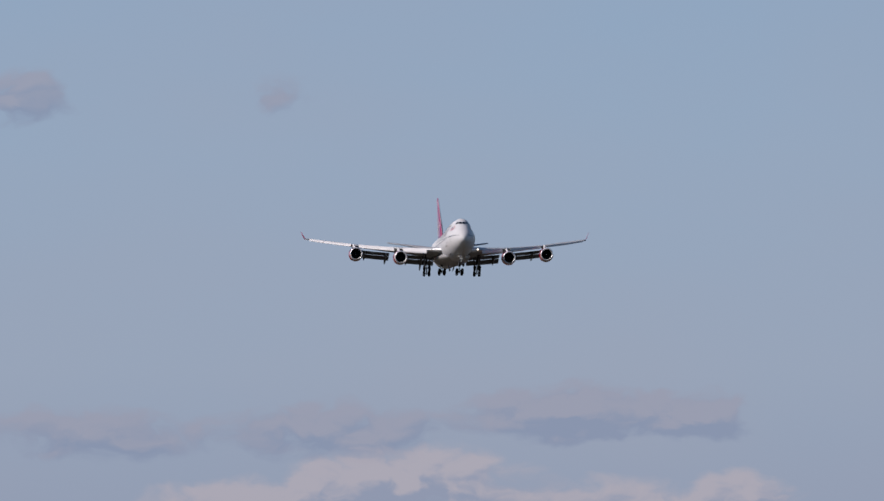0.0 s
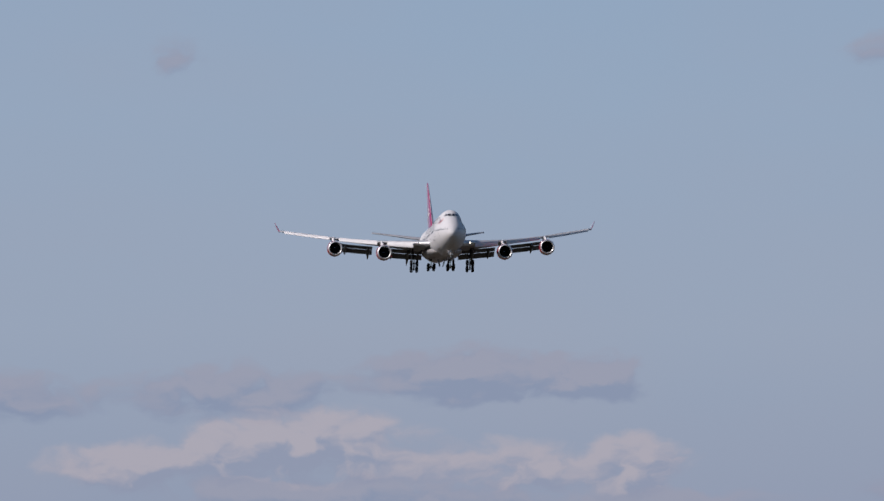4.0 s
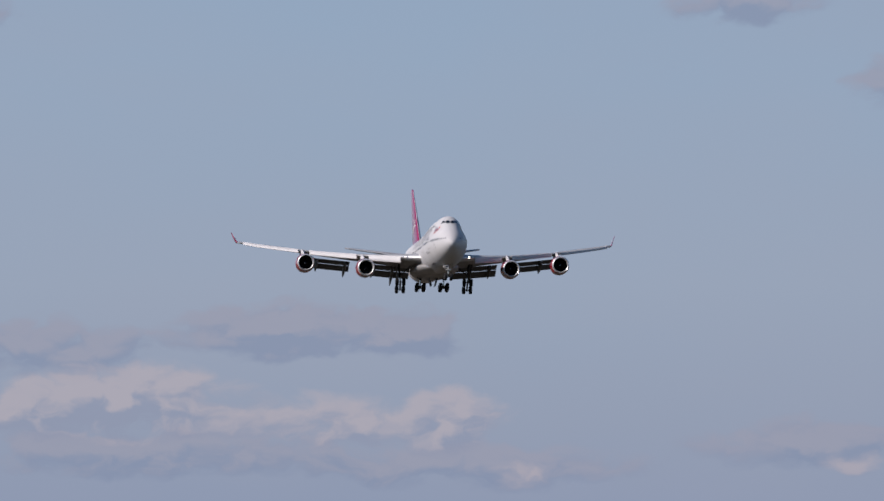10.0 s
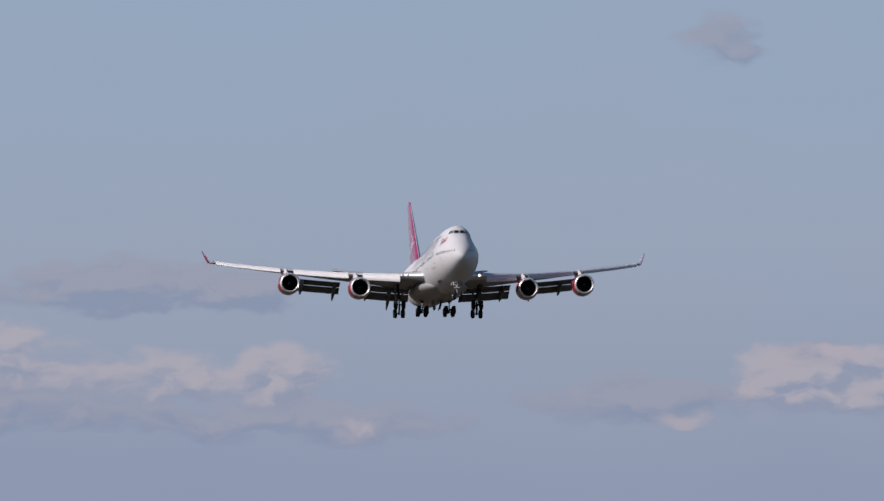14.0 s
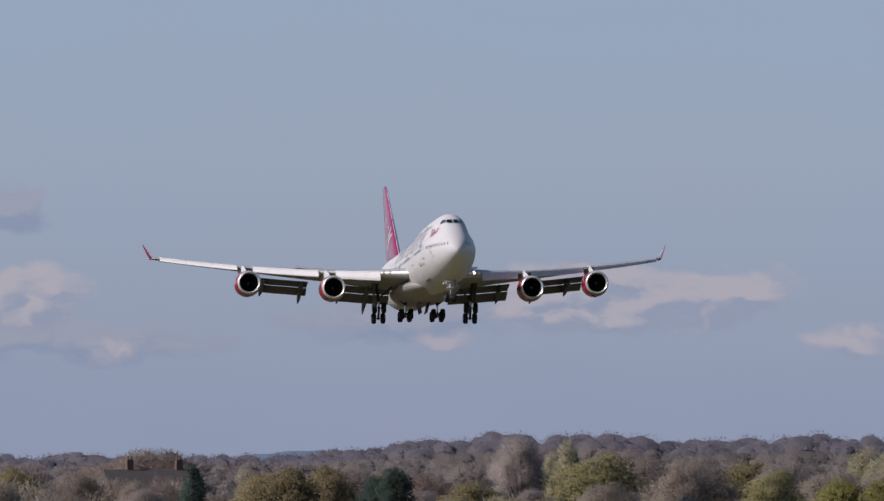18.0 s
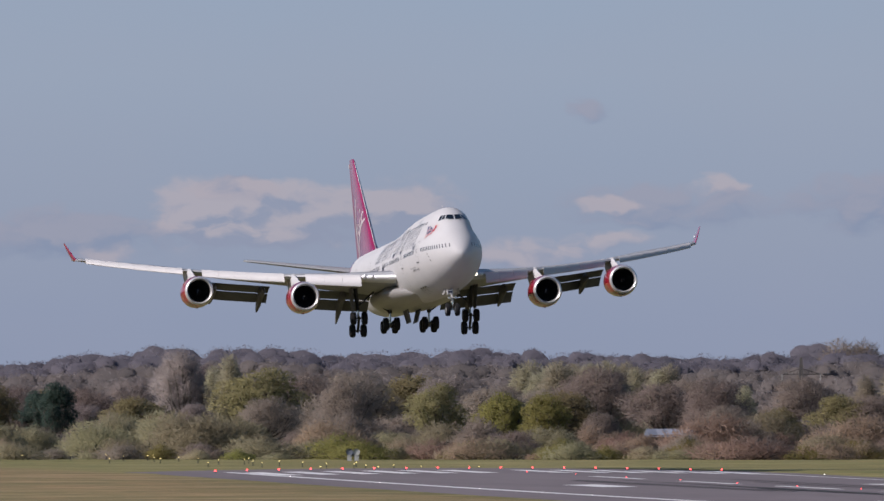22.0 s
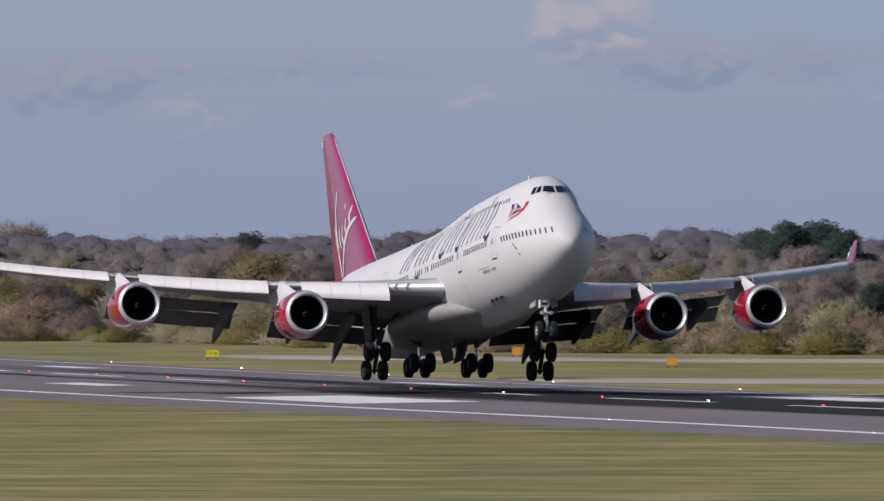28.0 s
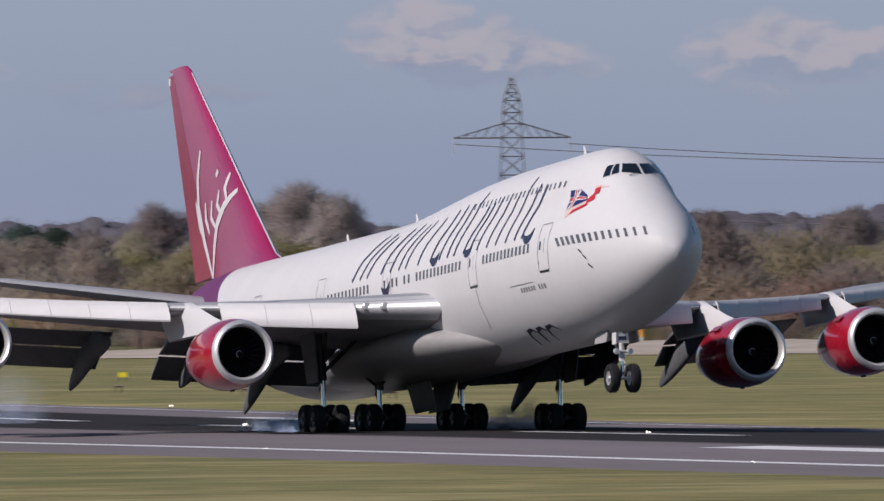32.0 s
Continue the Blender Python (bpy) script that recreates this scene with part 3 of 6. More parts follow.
    fin = Geo().loft(rings).make("tail_fin", FINRED, plane, "magenta-red tail fin with white brush strokes", sharp=50)
    Geo().loft(rudder).make("rudder", RUDDERRED, fin, "dark red rudder", sharp=50)
    rings = []
    for z, le in ((9.0, 53.8), (9.6, 55.35), (12, 58.5), (15, 62.3), (18, 66.15), (19.08, 67.58)):
        ring = []
        for k in range(7):
            a = (k - 3) / 3
            ring.append((a * 0.05, le - AFT0 - 0.03 + 0.07 * a * a, z))
        rings.append(ring)
    Geo().loft(rings, closed=False).make("fin_leading_edge", SILVER, fin, "bare-metal fin leading edge")
    for sd in (-1, 1):
        for pts, w in FINSTROKES:
            g = Geo()
            ribbon(g, pts, w, lambda s, z: (sd * (fin_half(s, z) + 0.02), s - AFT0, z))
            g.make("fin_stroke", WHITE, fin, "white brush stroke")
    Geo().box(0, 37.4, 18.9, 0.2, 0.22, 0.34).make("tail_light_housing", WHITE, fin)
    # tailplanes
    for sd in (-1, 1):
        rings = []
        for x in (1.0, 4, 8, 10.9, 11.15):
            le = 26.2 + 0.80 * (x - 1) + (0.3 if x > 11 else 0)
            te = 34.4 + 0.33 * (x - 1)
            rings.append([(sd * x, le + a, 7.75 + 0.148 * (x - 1) + u + 0.065 * (le + a - 31.5)) for a, u in airfoil(te - le, 0.09)])
        Geo().loft(rings).make("tailplane", WINGGREY, plane, "grey swept tailplane", sharp=50)
        for sprung in (build_wing(sd, plane), build_engine(sd * 11.85, -9.2, 2.95, plane), build_engine(sd * 20.88, -0.05, 4.37, plane)):
            FLEX.append((sprung, sd))
        TRUCKS.append(build_truck(sd * 5.5, -1.5, plane, True))
        TRUCKS.append(build_truck(sd * 1.92, 1.5, plane, False))
        # gear doors
        rings = [[(sd * 6.15, -2.6, wing_z(6) - 0.6), (sd * 6.22, -2.6, wing_z(6) - 0.6), (sd * 6.02, -2.3, 1.9), (sd * 5.95, -2.3, 1.9)], [(sd * 6.15, -0.5, wing_z(6) - 0.6), (sd * 6.22, -0.5, wing_z(6) - 0.6), (sd * 6.02, -0.8, 1.9), (sd * 5.95, -0.8, 1.9)]]
        Geo().loft(rings).make("gear_door", SHADED_FLAPGREY, plane, "grey wing-gear door, open")
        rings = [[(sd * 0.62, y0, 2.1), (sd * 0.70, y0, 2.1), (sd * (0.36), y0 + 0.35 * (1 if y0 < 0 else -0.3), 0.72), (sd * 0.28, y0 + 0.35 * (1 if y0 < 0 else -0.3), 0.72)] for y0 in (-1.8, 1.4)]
        Geo().loft(rings).make("gear_door", SHADED_FLAPGREY, plane, "grey body-gear door hanging open")
        # nose-gear doors
        rings = [[(sd * 0.62, y0, 2.35), (sd * 0.67, y0, 2.35), (sd * 0.76, y0, 1.85), (sd * 0.71, y0, 1.85)] for y0 in (-25.9, -24.4)]
        Geo().loft(rings).make("nose_gear_door", BELLY, plane, "grey nose-gear door, open")
    # nose gear
    ny = -25.75
    leg = Geo().tube([(0, ny + 0.1, 2.5), (0, ny, 1.05)], 0.13, 12).make("nose_gear_leg", GEARWHITE, plane, "pale grey nose-gear leg")
    Geo().tube([(0, ny, 1.15), (0, ny, 0.32)], 0.085, 12).make("oleo", CHROME, leg)
    g = Geo().tube([(0, ny - 0.12, 1.2), (0, ny - 0.45, 0.85), (0, ny - 0.12, 0.45)], 0.05, 8)
    g.tube([(0, ny, 1.3), (0, ny + 1.6, 2.4)], 0.08, 8)
    g.tube([(-0.34, ny - 0.1, 1.45), (0.34, ny - 0.1, 1.45)], 0.06, 8)
    g.tube([(-0.55, ny, 0.32), (0.55, ny, 0.32)], 0.07, 8)
    g.make("nose_gear_link", GEARWHITE, leg)
    for sd in (-1, 1):
        Geo().turned([(-0.07, 0.02), (-0.06, 0.12), (0.08, 0.13)], 14, "y", (sd * 0.3, ny - 0.2, 1.45)).make("taxi_light", LIP, leg)
        wheel("tyre", leg, (sd * 0.46, ny, 0.32), 0.62, 0.42, HUB)
    Geo().box(-0.58, ny - 0.75, 1.95, 0.04, 0.5, 0.5).make("number_plate_panel", WHITE, leg, "white door panel with a dark bar")
    Geo().box(-0.3, ny - 0.95, 1.95, 0.55, 0.04, 0.42).make("front_door_panel", WHITE, leg)
    Geo().box(-0.3, ny - 0.98, 1.95, 0.34, 0.02, 0.16).make("marking_bar", NAVY, leg)
    # aerials and beacon
    for s, hh in ((11.5, 0.45), (34.5, 0.5), (44.5, 0.4)):
        z = section(s)[7]
        Geo().loft([[(0.03, s - AFT0, z - 0.1), (0, s - AFT0 + 0.35, z - 0.1), (-0.03, s - AFT0, z - 0.1), (0, s - AFT0 - 0.12, z - 0.1)], [(0.012, s - AFT0 + 0.22, z + hh), (0, s - AFT0 + 0.36, z + hh), (-0.012, s - AFT0 + 0.22, z + hh), (0, s - AFT0 + 0.16, z + hh)]]).make("blade_aerial", WHITE, plane, "white blade aerial")
    return plane


def fin_section(c):
    """Half the fin's thickness at a share c of its depth."""
    return max(0.003, 0.46 * (0.2969 * math.sqrt(c) - 0.126 * c - 0.3516 * c * c + 0.2843 * c ** 3 - 0.1036 * c ** 4))


def fin_half(s, z):
    le, te = lerp(z, [(8.7, 52.6), (9.2, 54.6), (10.2, 56.35), (12, 58.5), (15, 62.3), (18, 66.15), (19.1, 67.6)]), lerp(z, [(8.7, 67.6), (12, 68.75), (15, 69.8), (19.1, 71.15)])
    return fin_section(min(1, max(0.001, (s - le) / (te - le)))) * (te - le)


# Pane corners, strokes and flag as (metres behind the nose, height).
COCKPIT = [((4.82, 8.81), (5.04, 8.74), (5.36, 9.21), (5.26, 9.22)), ((5.09, 8.72), (5.38, 8.65), (5.62, 9.15), (5.42, 9.20))]
taper = lambda w: (lambda u: w * (0.45 + 0.55 * math.sin(math.pi * u)))
def slants():
    """The airline's name stands for plain slanted strokes and crescents, in its size and colour."""
    rows = []
    for s0, lean, z1, w in ((34.4, 2.2, 8.4, 0.14), (33.3, 2.4, 8.4, 0.12), (32.3, 2.1, 8.2, 0.13), (30.3, 1.9, 8.4, 0.15), (29.0, 1.8, 8.5, 0.14), (27.8, 1.6, 8.4, 0.13), (26.9, 1.6, 8.5, 0.13), (25.2, 1.3, 8.5, 0.14), (23.5, 1.3, 8.7, 0.16), (22.3, 1.2, 8.8, 0.15), (21.2, 1.0, 8.8, 0.15), (20.3, 1.3, 9.2, 0.15),
                            (19.0, 1.2, 8.5, 0.16), (18.2, 1.1, 8.6, 0.15), (17.2, 1.0, 8.7, 0.15), (15.9, 0.9, 8.8, 0.15), (14.7, 0.8, 8.8, 0.15), (13.4, 0.8, 9.3, 0.15), (12.2, 0.8, 8.9, 0.15), (11.3, 0.8, 8.8, 0.17)):
        rows.append(([(s0, 6.55), (s0 - lean * 0.35, 6.55 + (z1 - 6.55) * 0.45), (s0 - lean, z1)], w))
    for s0, z0, r in ((29.6, 6.25, 0.62), (23.0, 7.0, 0.55), (18.5, 7.0, 0.55), (10.6, 7.0, 0.62)):
        rows.append(([(s0 + r * math.cos(radians(a)), z0 + r * 0.9 * math.sin(radians(a))) for a in range(190, 350, 20)], lambda u: 0.06 + 0.26 * math.sin(math.pi * u)))
    return rows


TITLE = slants()
FINSTROKES = [
    ([(65.5, 15.2), (66.1, 13.9), (66.2, 12.6), (65.3, 10.9), (63.9, 9.1)], taper(0.52)),
    ([(63.9, 9.1), (63.4, 10.5), (62.8, 11.5), (61.6, 12.3), (60.1, 12.9)], taper(0.46)),
    ([(66.7, 12.9), (66.0, 11.6), (65.4, 11.1)], taper(0.42)),
    ([(64.8, 12.7), (64.8, 11.9), (64.2, 11.2)], taper(0.40)),
    ([(63.6, 12.7), (63.8, 11.9), (63.1, 11.4)], taper(0.36)),
    ([(62.4, 13.1), (62.7, 12.4), (62.1, 12.0)], taper(0.36)),
    ([(61.2, 13.8), (61.6, 13.1), (61.2, 12.4)], taper(0.36)),
    ([(62.9, 14.0), (62.7, 13.8)], 0.36)]
FLAG = [
    (FLAGPALE, [((6.72, 7.07), (5.9, 7.38), (6.0, 7.62), (7.06, 7.38)), ((5.9, 7.38), (5.06, 7.55), (5.2, 7.8), (6.0, 7.62)), ((4.9, 8.2), (4.45, 8.2), (4.5, 8.34), (4.95, 8.34)), ((4.45, 8.2), (3.92, 8.2), (3.92, 8.25), (4.45, 8.28))]),
    (FLAGBLUE, [((7.06, 7.45), (6.0, 7.65), (6.25, 8.26), (7.4, 8.3)), ((6.0, 7.65), (5.4, 7.75), (5.55, 7.98), (6.25, 8.26))]),
    (WHITE, [((7.2, 7.75), (6.1, 7.83), (6.14, 8.0), (7.26, 7.98)), ((6.9, 7.46), (6.6, 7.52), (6.55, 8.28), (6.85, 8.28)), ((7.06, 7.45), (6.9, 7.48), (6.2, 8.22), (6.4, 8.26)), ((6.1, 7.8), (5.5, 7.8), (5.55, 7.9), (6.1, 7.95))]),
    (FLAGRED, [((7.2, 7.82), (6.1, 7.88), (6.12, 7.96), (7.22, 7.92)), ((6.80, 7.48), (6.69, 7.50), (6.65, 8.28), (6.76, 8.28)), ((6.1, 7.84), (5.5, 7.83), (5.52, 7.88), (6.1, 7.91)), ((6.4, 7.22), (5.2, 7.48), (5.2, 7.62), (6.3, 7.38)), ((5.4, 7.6), (4.75, 7.72), (4.85, 8.05), (5.4, 7.78)), ((4.95, 7.9), (4.5, 8.0), (4.5, 8.26), (4.9, 8.2))])]


def hull_paint():
    """White paint; behind a slanting edge the tail end turns purple."""
    m = WHITE.copy()
    m.name = "fuselage_paint"
    N, L = m.node_tree.nodes, m.node_tree.links
    b = N["Principled BSDF"]
    old = b.inputs["Base Color"].links[0].from_socket
    tc = N.new("ShaderNodeTexCoord")
    sp = N.new("ShaderNodeSeparateXYZ")
    L.new(tc.outputs["Object"], sp.inputs[0])
    k = N.new("ShaderNodeMath")
    k.operation = "MULTIPLY_ADD"
    k.inputs[1].default_value = -1.15
    L.new(sp.outputs[2], k.inputs[0])
    L.new(sp.outputs[1], k.inputs[2])
    g = N.new("ShaderNodeMath")
    g.operation = "GREATER_THAN"
    g.inputs[1].default_value = 15.0
    L.new(k.outputs[0], g.inputs[0])
    mx = N.new("ShaderNodeMix")
    mx.data_type = "RGBA"
    L.new(g.outputs[0], mx.inputs[0])
    L.new(old, mx.inputs[6])
    mx.inputs[7].default_value = (0.11, 0.022, 0.09, 1)
    L.new(mx.outputs[2], b.inputs["Base Color"])
    # no darker tone is mixed in below; the white runs down to the belly
    return m


HULLPAINT = hull_paint()
airplane = build_airplane()


# ---- the airfield ----
def ground_z(y):
    """The runway's gentle sag along its length."""
    q = (min(max(y, 350), 1215) - 800) / 100
    return 0.0249 * q + 0.0398 * q * q - 0.16 * math.exp(-((y - 585) / 60) ** 2)


RUN_X = 172.06      # the runway's middle
HALF = 23.1        # to the white edge lines
Y_END = 1215.0      # the threshold


def grass_material():
    """Mown grass in long bands: green, olive and straw, with fine tufts."""
    m = mat("mown_grass", (0.245, 0.212, 0.082), 0.9, second=(0.155, 0.168, 0.052), scale=0.035, bump=0.5, stretch=(1, 0.10, 1), spec=0.15)
    N, L = m.node_tree.nodes, m.node_tree.links
    b = N["Principled BSDF"]
    col = b.inputs["Base Color"].links[0].from_socket
    tc = N.new("ShaderNodeTexCoord")
    for stretch, scale, lo, hi, tint, k in (((1, 0.018, 1), 0.33, 0.46, 0.72, (*shade(0.32, 0.245, 0.115), 1), 0.75), ((1, 0.03, 1), 0.9, 0.5, 0.75, (*shade(0.10, 0.125, 0.036), 1), 0.55), ((1, 0.25, 1), 2.6, 0.5, 0.8, (*shade(0.28, 0.26, 0.12), 1), 0.4), ((0.6, 1, 1), 0.16, 0.47, 0.62, (*shade(0.33, 0.245, 0.105), 1), 0.75), ((0.35, 1, 1), 1.1, 0.5, 0.62, (*shade(0.36, 0.285, 0.125), 1), 0.6), ((0.5, 1, 1), 0.42, 0.49, 0.62, (*shade(0.115, 0.135, 0.05), 1), 0.75), ((1, 0.12, 1), 5.0, 0.5, 0.72, (*shade(0.34, 0.29, 0.13), 1), 0.5), ((0.55, 1, 1), 0.075, 0.50, 0.58, (*shade(0.37, 0.32, 0.15), 1), 0.6), ((0.5, 1, 1), 0.11, 0.52, 0.60, (*shade(0.125, 0.145, 0.05), 1), 0.6), ((0.7, 1, 1), 0.26, 0.52, 0.64, (*shade(0.12, 0.13, 0.05), 1), 0.45)):
        mp, n, r, mx = N.new("ShaderNodeMapping"), N.new("ShaderNodeTexNoise"), N.new("ShaderNodeMapRange"), N.new("ShaderNodeMix")
        mp.inputs["Scale"].default_value = stretch
        L.new(tc.outputs["Object"], mp.inputs[0])
        n.inputs["Scale"].default_value, n.inputs["Detail"].default_value = scale, 5
        L.new(mp.outputs[0], n.inputs["Vector"])
        r.inputs[1].default_value, r.inputs[2].default_value, r.inputs[4].default_value = lo, hi, k
        L.new(n.outputs[0], r.inputs[0])
        mx.data_type = "RGBA"
        L.new(r.outputs[0], mx.inputs[0])
        L.new(col, mx.inputs[6])
        mx.inputs[7].default_value = tint
        col = mx.outputs[2]
    # drier and browner on the near side towards the runway's end
    sp, dry, near, both, rag, mx = [N.new("ShaderNode" + k) for k in ("SeparateXYZ", "MapRange", "MapRange", "Math", "TexNoise", "Mix")]
    L.new(tc.outputs["Object"], sp.inputs[0])
    rag.inputs["Scale"].default_value, rag.inputs["Detail"].default_value = 0.012, 5
    L.new(tc.outputs["Object"], rag.inputs["Vector"])
    both.operation = "MULTIPLY_ADD"
    L.new(rag.outputs[0], both.inputs[0])
    both.inputs[1].default_value = 500
    L.new(sp.outputs[1], both.inputs[2])
    dry.inputs[1].default_value, dry.inputs[2].default_value, dry.inputs[4].default_value = 960, 1320, 1.0
    L.new(both.outputs[0], dry.inputs[0])
    near.inputs[1].default_value, near.inputs[2].default_value, near.inputs[3].default_value, near.inputs[4].default_value = 138, 143, 1, 0
    L.new(sp.outputs[0], near.inputs[0])
    both2 = N.new("ShaderNodeMath")
    both2.operation = "MULTIPLY"
    L.new(dry.outputs[0], both2.inputs[0])
    L.new(near.outputs[0], both2.inputs[1])
    mx.data_type, mx.blend_type = "RGBA", "MULTIPLY"
    L.new(both2.outputs[0], mx.inputs[0])
    L.new(col, mx.inputs[6])
    mx.inputs[7].default_value = (1.14, 0.955, 1.16, 1)
    # brown woodland floor beyond the field's edge
    wood, wmx = N.new("ShaderNodeMapRange"), N.new("ShaderNodeMix")
    wood.inputs[1].default_value, wood.inputs[2].default_value = 1540, 1600
    L.new(sp.outputs[1], wood.inputs[0])
    wmx.data_type = "RGBA"
    L.new(wood.outputs[0], wmx.inputs[0])
    L.new(mx.outputs[2], wmx.inputs[6])
    wmx.inputs[7].default_value = (0.060, 0.050, 0.036, 1)
    L.new(wmx.outputs[2], b.inputs["Base Color"])
    return m


def asphalt_material():
    """Grey runway asphalt, blackened by tyre rubber along the touchdown zone."""
    m = mat("runway_asphalt", (0.225, 0.198, 0.212), 0.95, second=(0.18, 0.16, 0.172), scale=0.08, bump=0.3, stretch=(1, 0.15, 1), spec=0.06)
    N, L = m.node_tree.nodes, m.node_tree.links
    b = N["Principled BSDF"]
    col = b.inputs["Base Color"].links[0].from_socket
    def node(op, a, c=None, d=None):
        n = N.new("ShaderNodeMath")
        n.operation = op
        for k, v in enumerate((a, c, d)):
            if isinstance(v, (int, float)):
                n.inputs[k].default_value = v
            elif v is not None:
                L.new(v, n.inputs[k])
        return n.outputs[0]
    def step(v, lo, hi):
        r = N.new("ShaderNodeMapRange")
        r.interpolation_type = "SMOOTHSTEP"
        L.new(v, r.inputs[0])
        r.inputs[1].default_value, r.inputs[2].default_value = lo, hi
        return r.outputs[0]
    tc, sp, mp, n = N.new("ShaderNodeTexCoord"), N.new("ShaderNodeSeparateXYZ"), N.new("ShaderNodeMapping"), N.new("ShaderNodeTexNoise")
    L.new(tc.outputs["Object"], sp.inputs[0])
    L.new(tc.outputs["Object"], mp.inputs[0])
    mp.inputs["Scale"].default_value = (1, 0.012, 1)
    n.inputs["Scale"].default_value, n.inputs["Detail"].default_value = 1.3, 6
    L.new(mp.outputs[0], n.inputs["Vector"])
    off = node("ABSOLUTE", node("SUBTRACT", sp.outputs[0], RUN_X + 0.8))
    side = node("MULTIPLY", node("SUBTRACT", 1.0, step(off, 7.0, 14.0)), node("SUBTRACT", 1.0, step(sp.outputs[1], 800, 985)))
    amount = step(node("ADD", side, node("MULTIPLY_ADD", n.outputs[0], 0.9, -0.45)), 0.35, 0.85)
    mx = N.new("ShaderNodeMix")
    mx.data_type = "RGBA"
    L.new(node("MULTIPLY", amount, 0.93), mx.inputs[0])
    L.new(col, mx.inputs[6])
    mx.inputs[7].default_value = (0.015, 0.0145, 0.015, 1)
    L.new(mx.outputs[2], b.inputs["Base Color"])
    return m


GRASS = grass_material()
ASPHALT = asphalt_material()
PAINT = mat("runway_paint", (0.86, 0.86, 0.86), 0.6, second=(0.72, 0.71, 0.72), scale=0.5, stretch=(1, 0.3, 1))
RUBBER = mat("tyre_marks", (0.012, 0.012, 0.013), 0.8, second=(0.022, 0.021, 0.022), scale=0.3, stretch=(1, 0.06, 1))
TRACKM = mat("pale_track", (0.43, 0.365, 0.32), 0.9, vary=0.15, scale=0.1)


def run_z(x, y, out=0.0):
    d = min(abs(x - RUN_X), HALF + 6)
    return ground_z(y) + 0.23 * (1 - (d / HALF) ** 2) + out


def strip(geo, x0, x1, y0, y1, out, nx=1, ny=1, rag=0.0):
    """A flat patch on the runway, following its crown."""
    v = []
    for j in range(ny + 1):
        for i in range(nx + 1):
            x, y = x0 + (x1 - x0) * i / nx, y0 + (y1 - y0) * j / ny
            if rag and i in (0, nx):
                x += rag * (noise.noise((x * 0.3, y * 0.11, 3.1)) )
            v.append((x, y, run_z(x, y, out)))
    geo.add(v, [(j * (nx + 1) + i, j * (nx + 1) + i + 1, (j + 1) * (nx + 1) + i + 1, (j + 1) * (nx + 1) + i) for j in range(ny) for i in range(nx)])


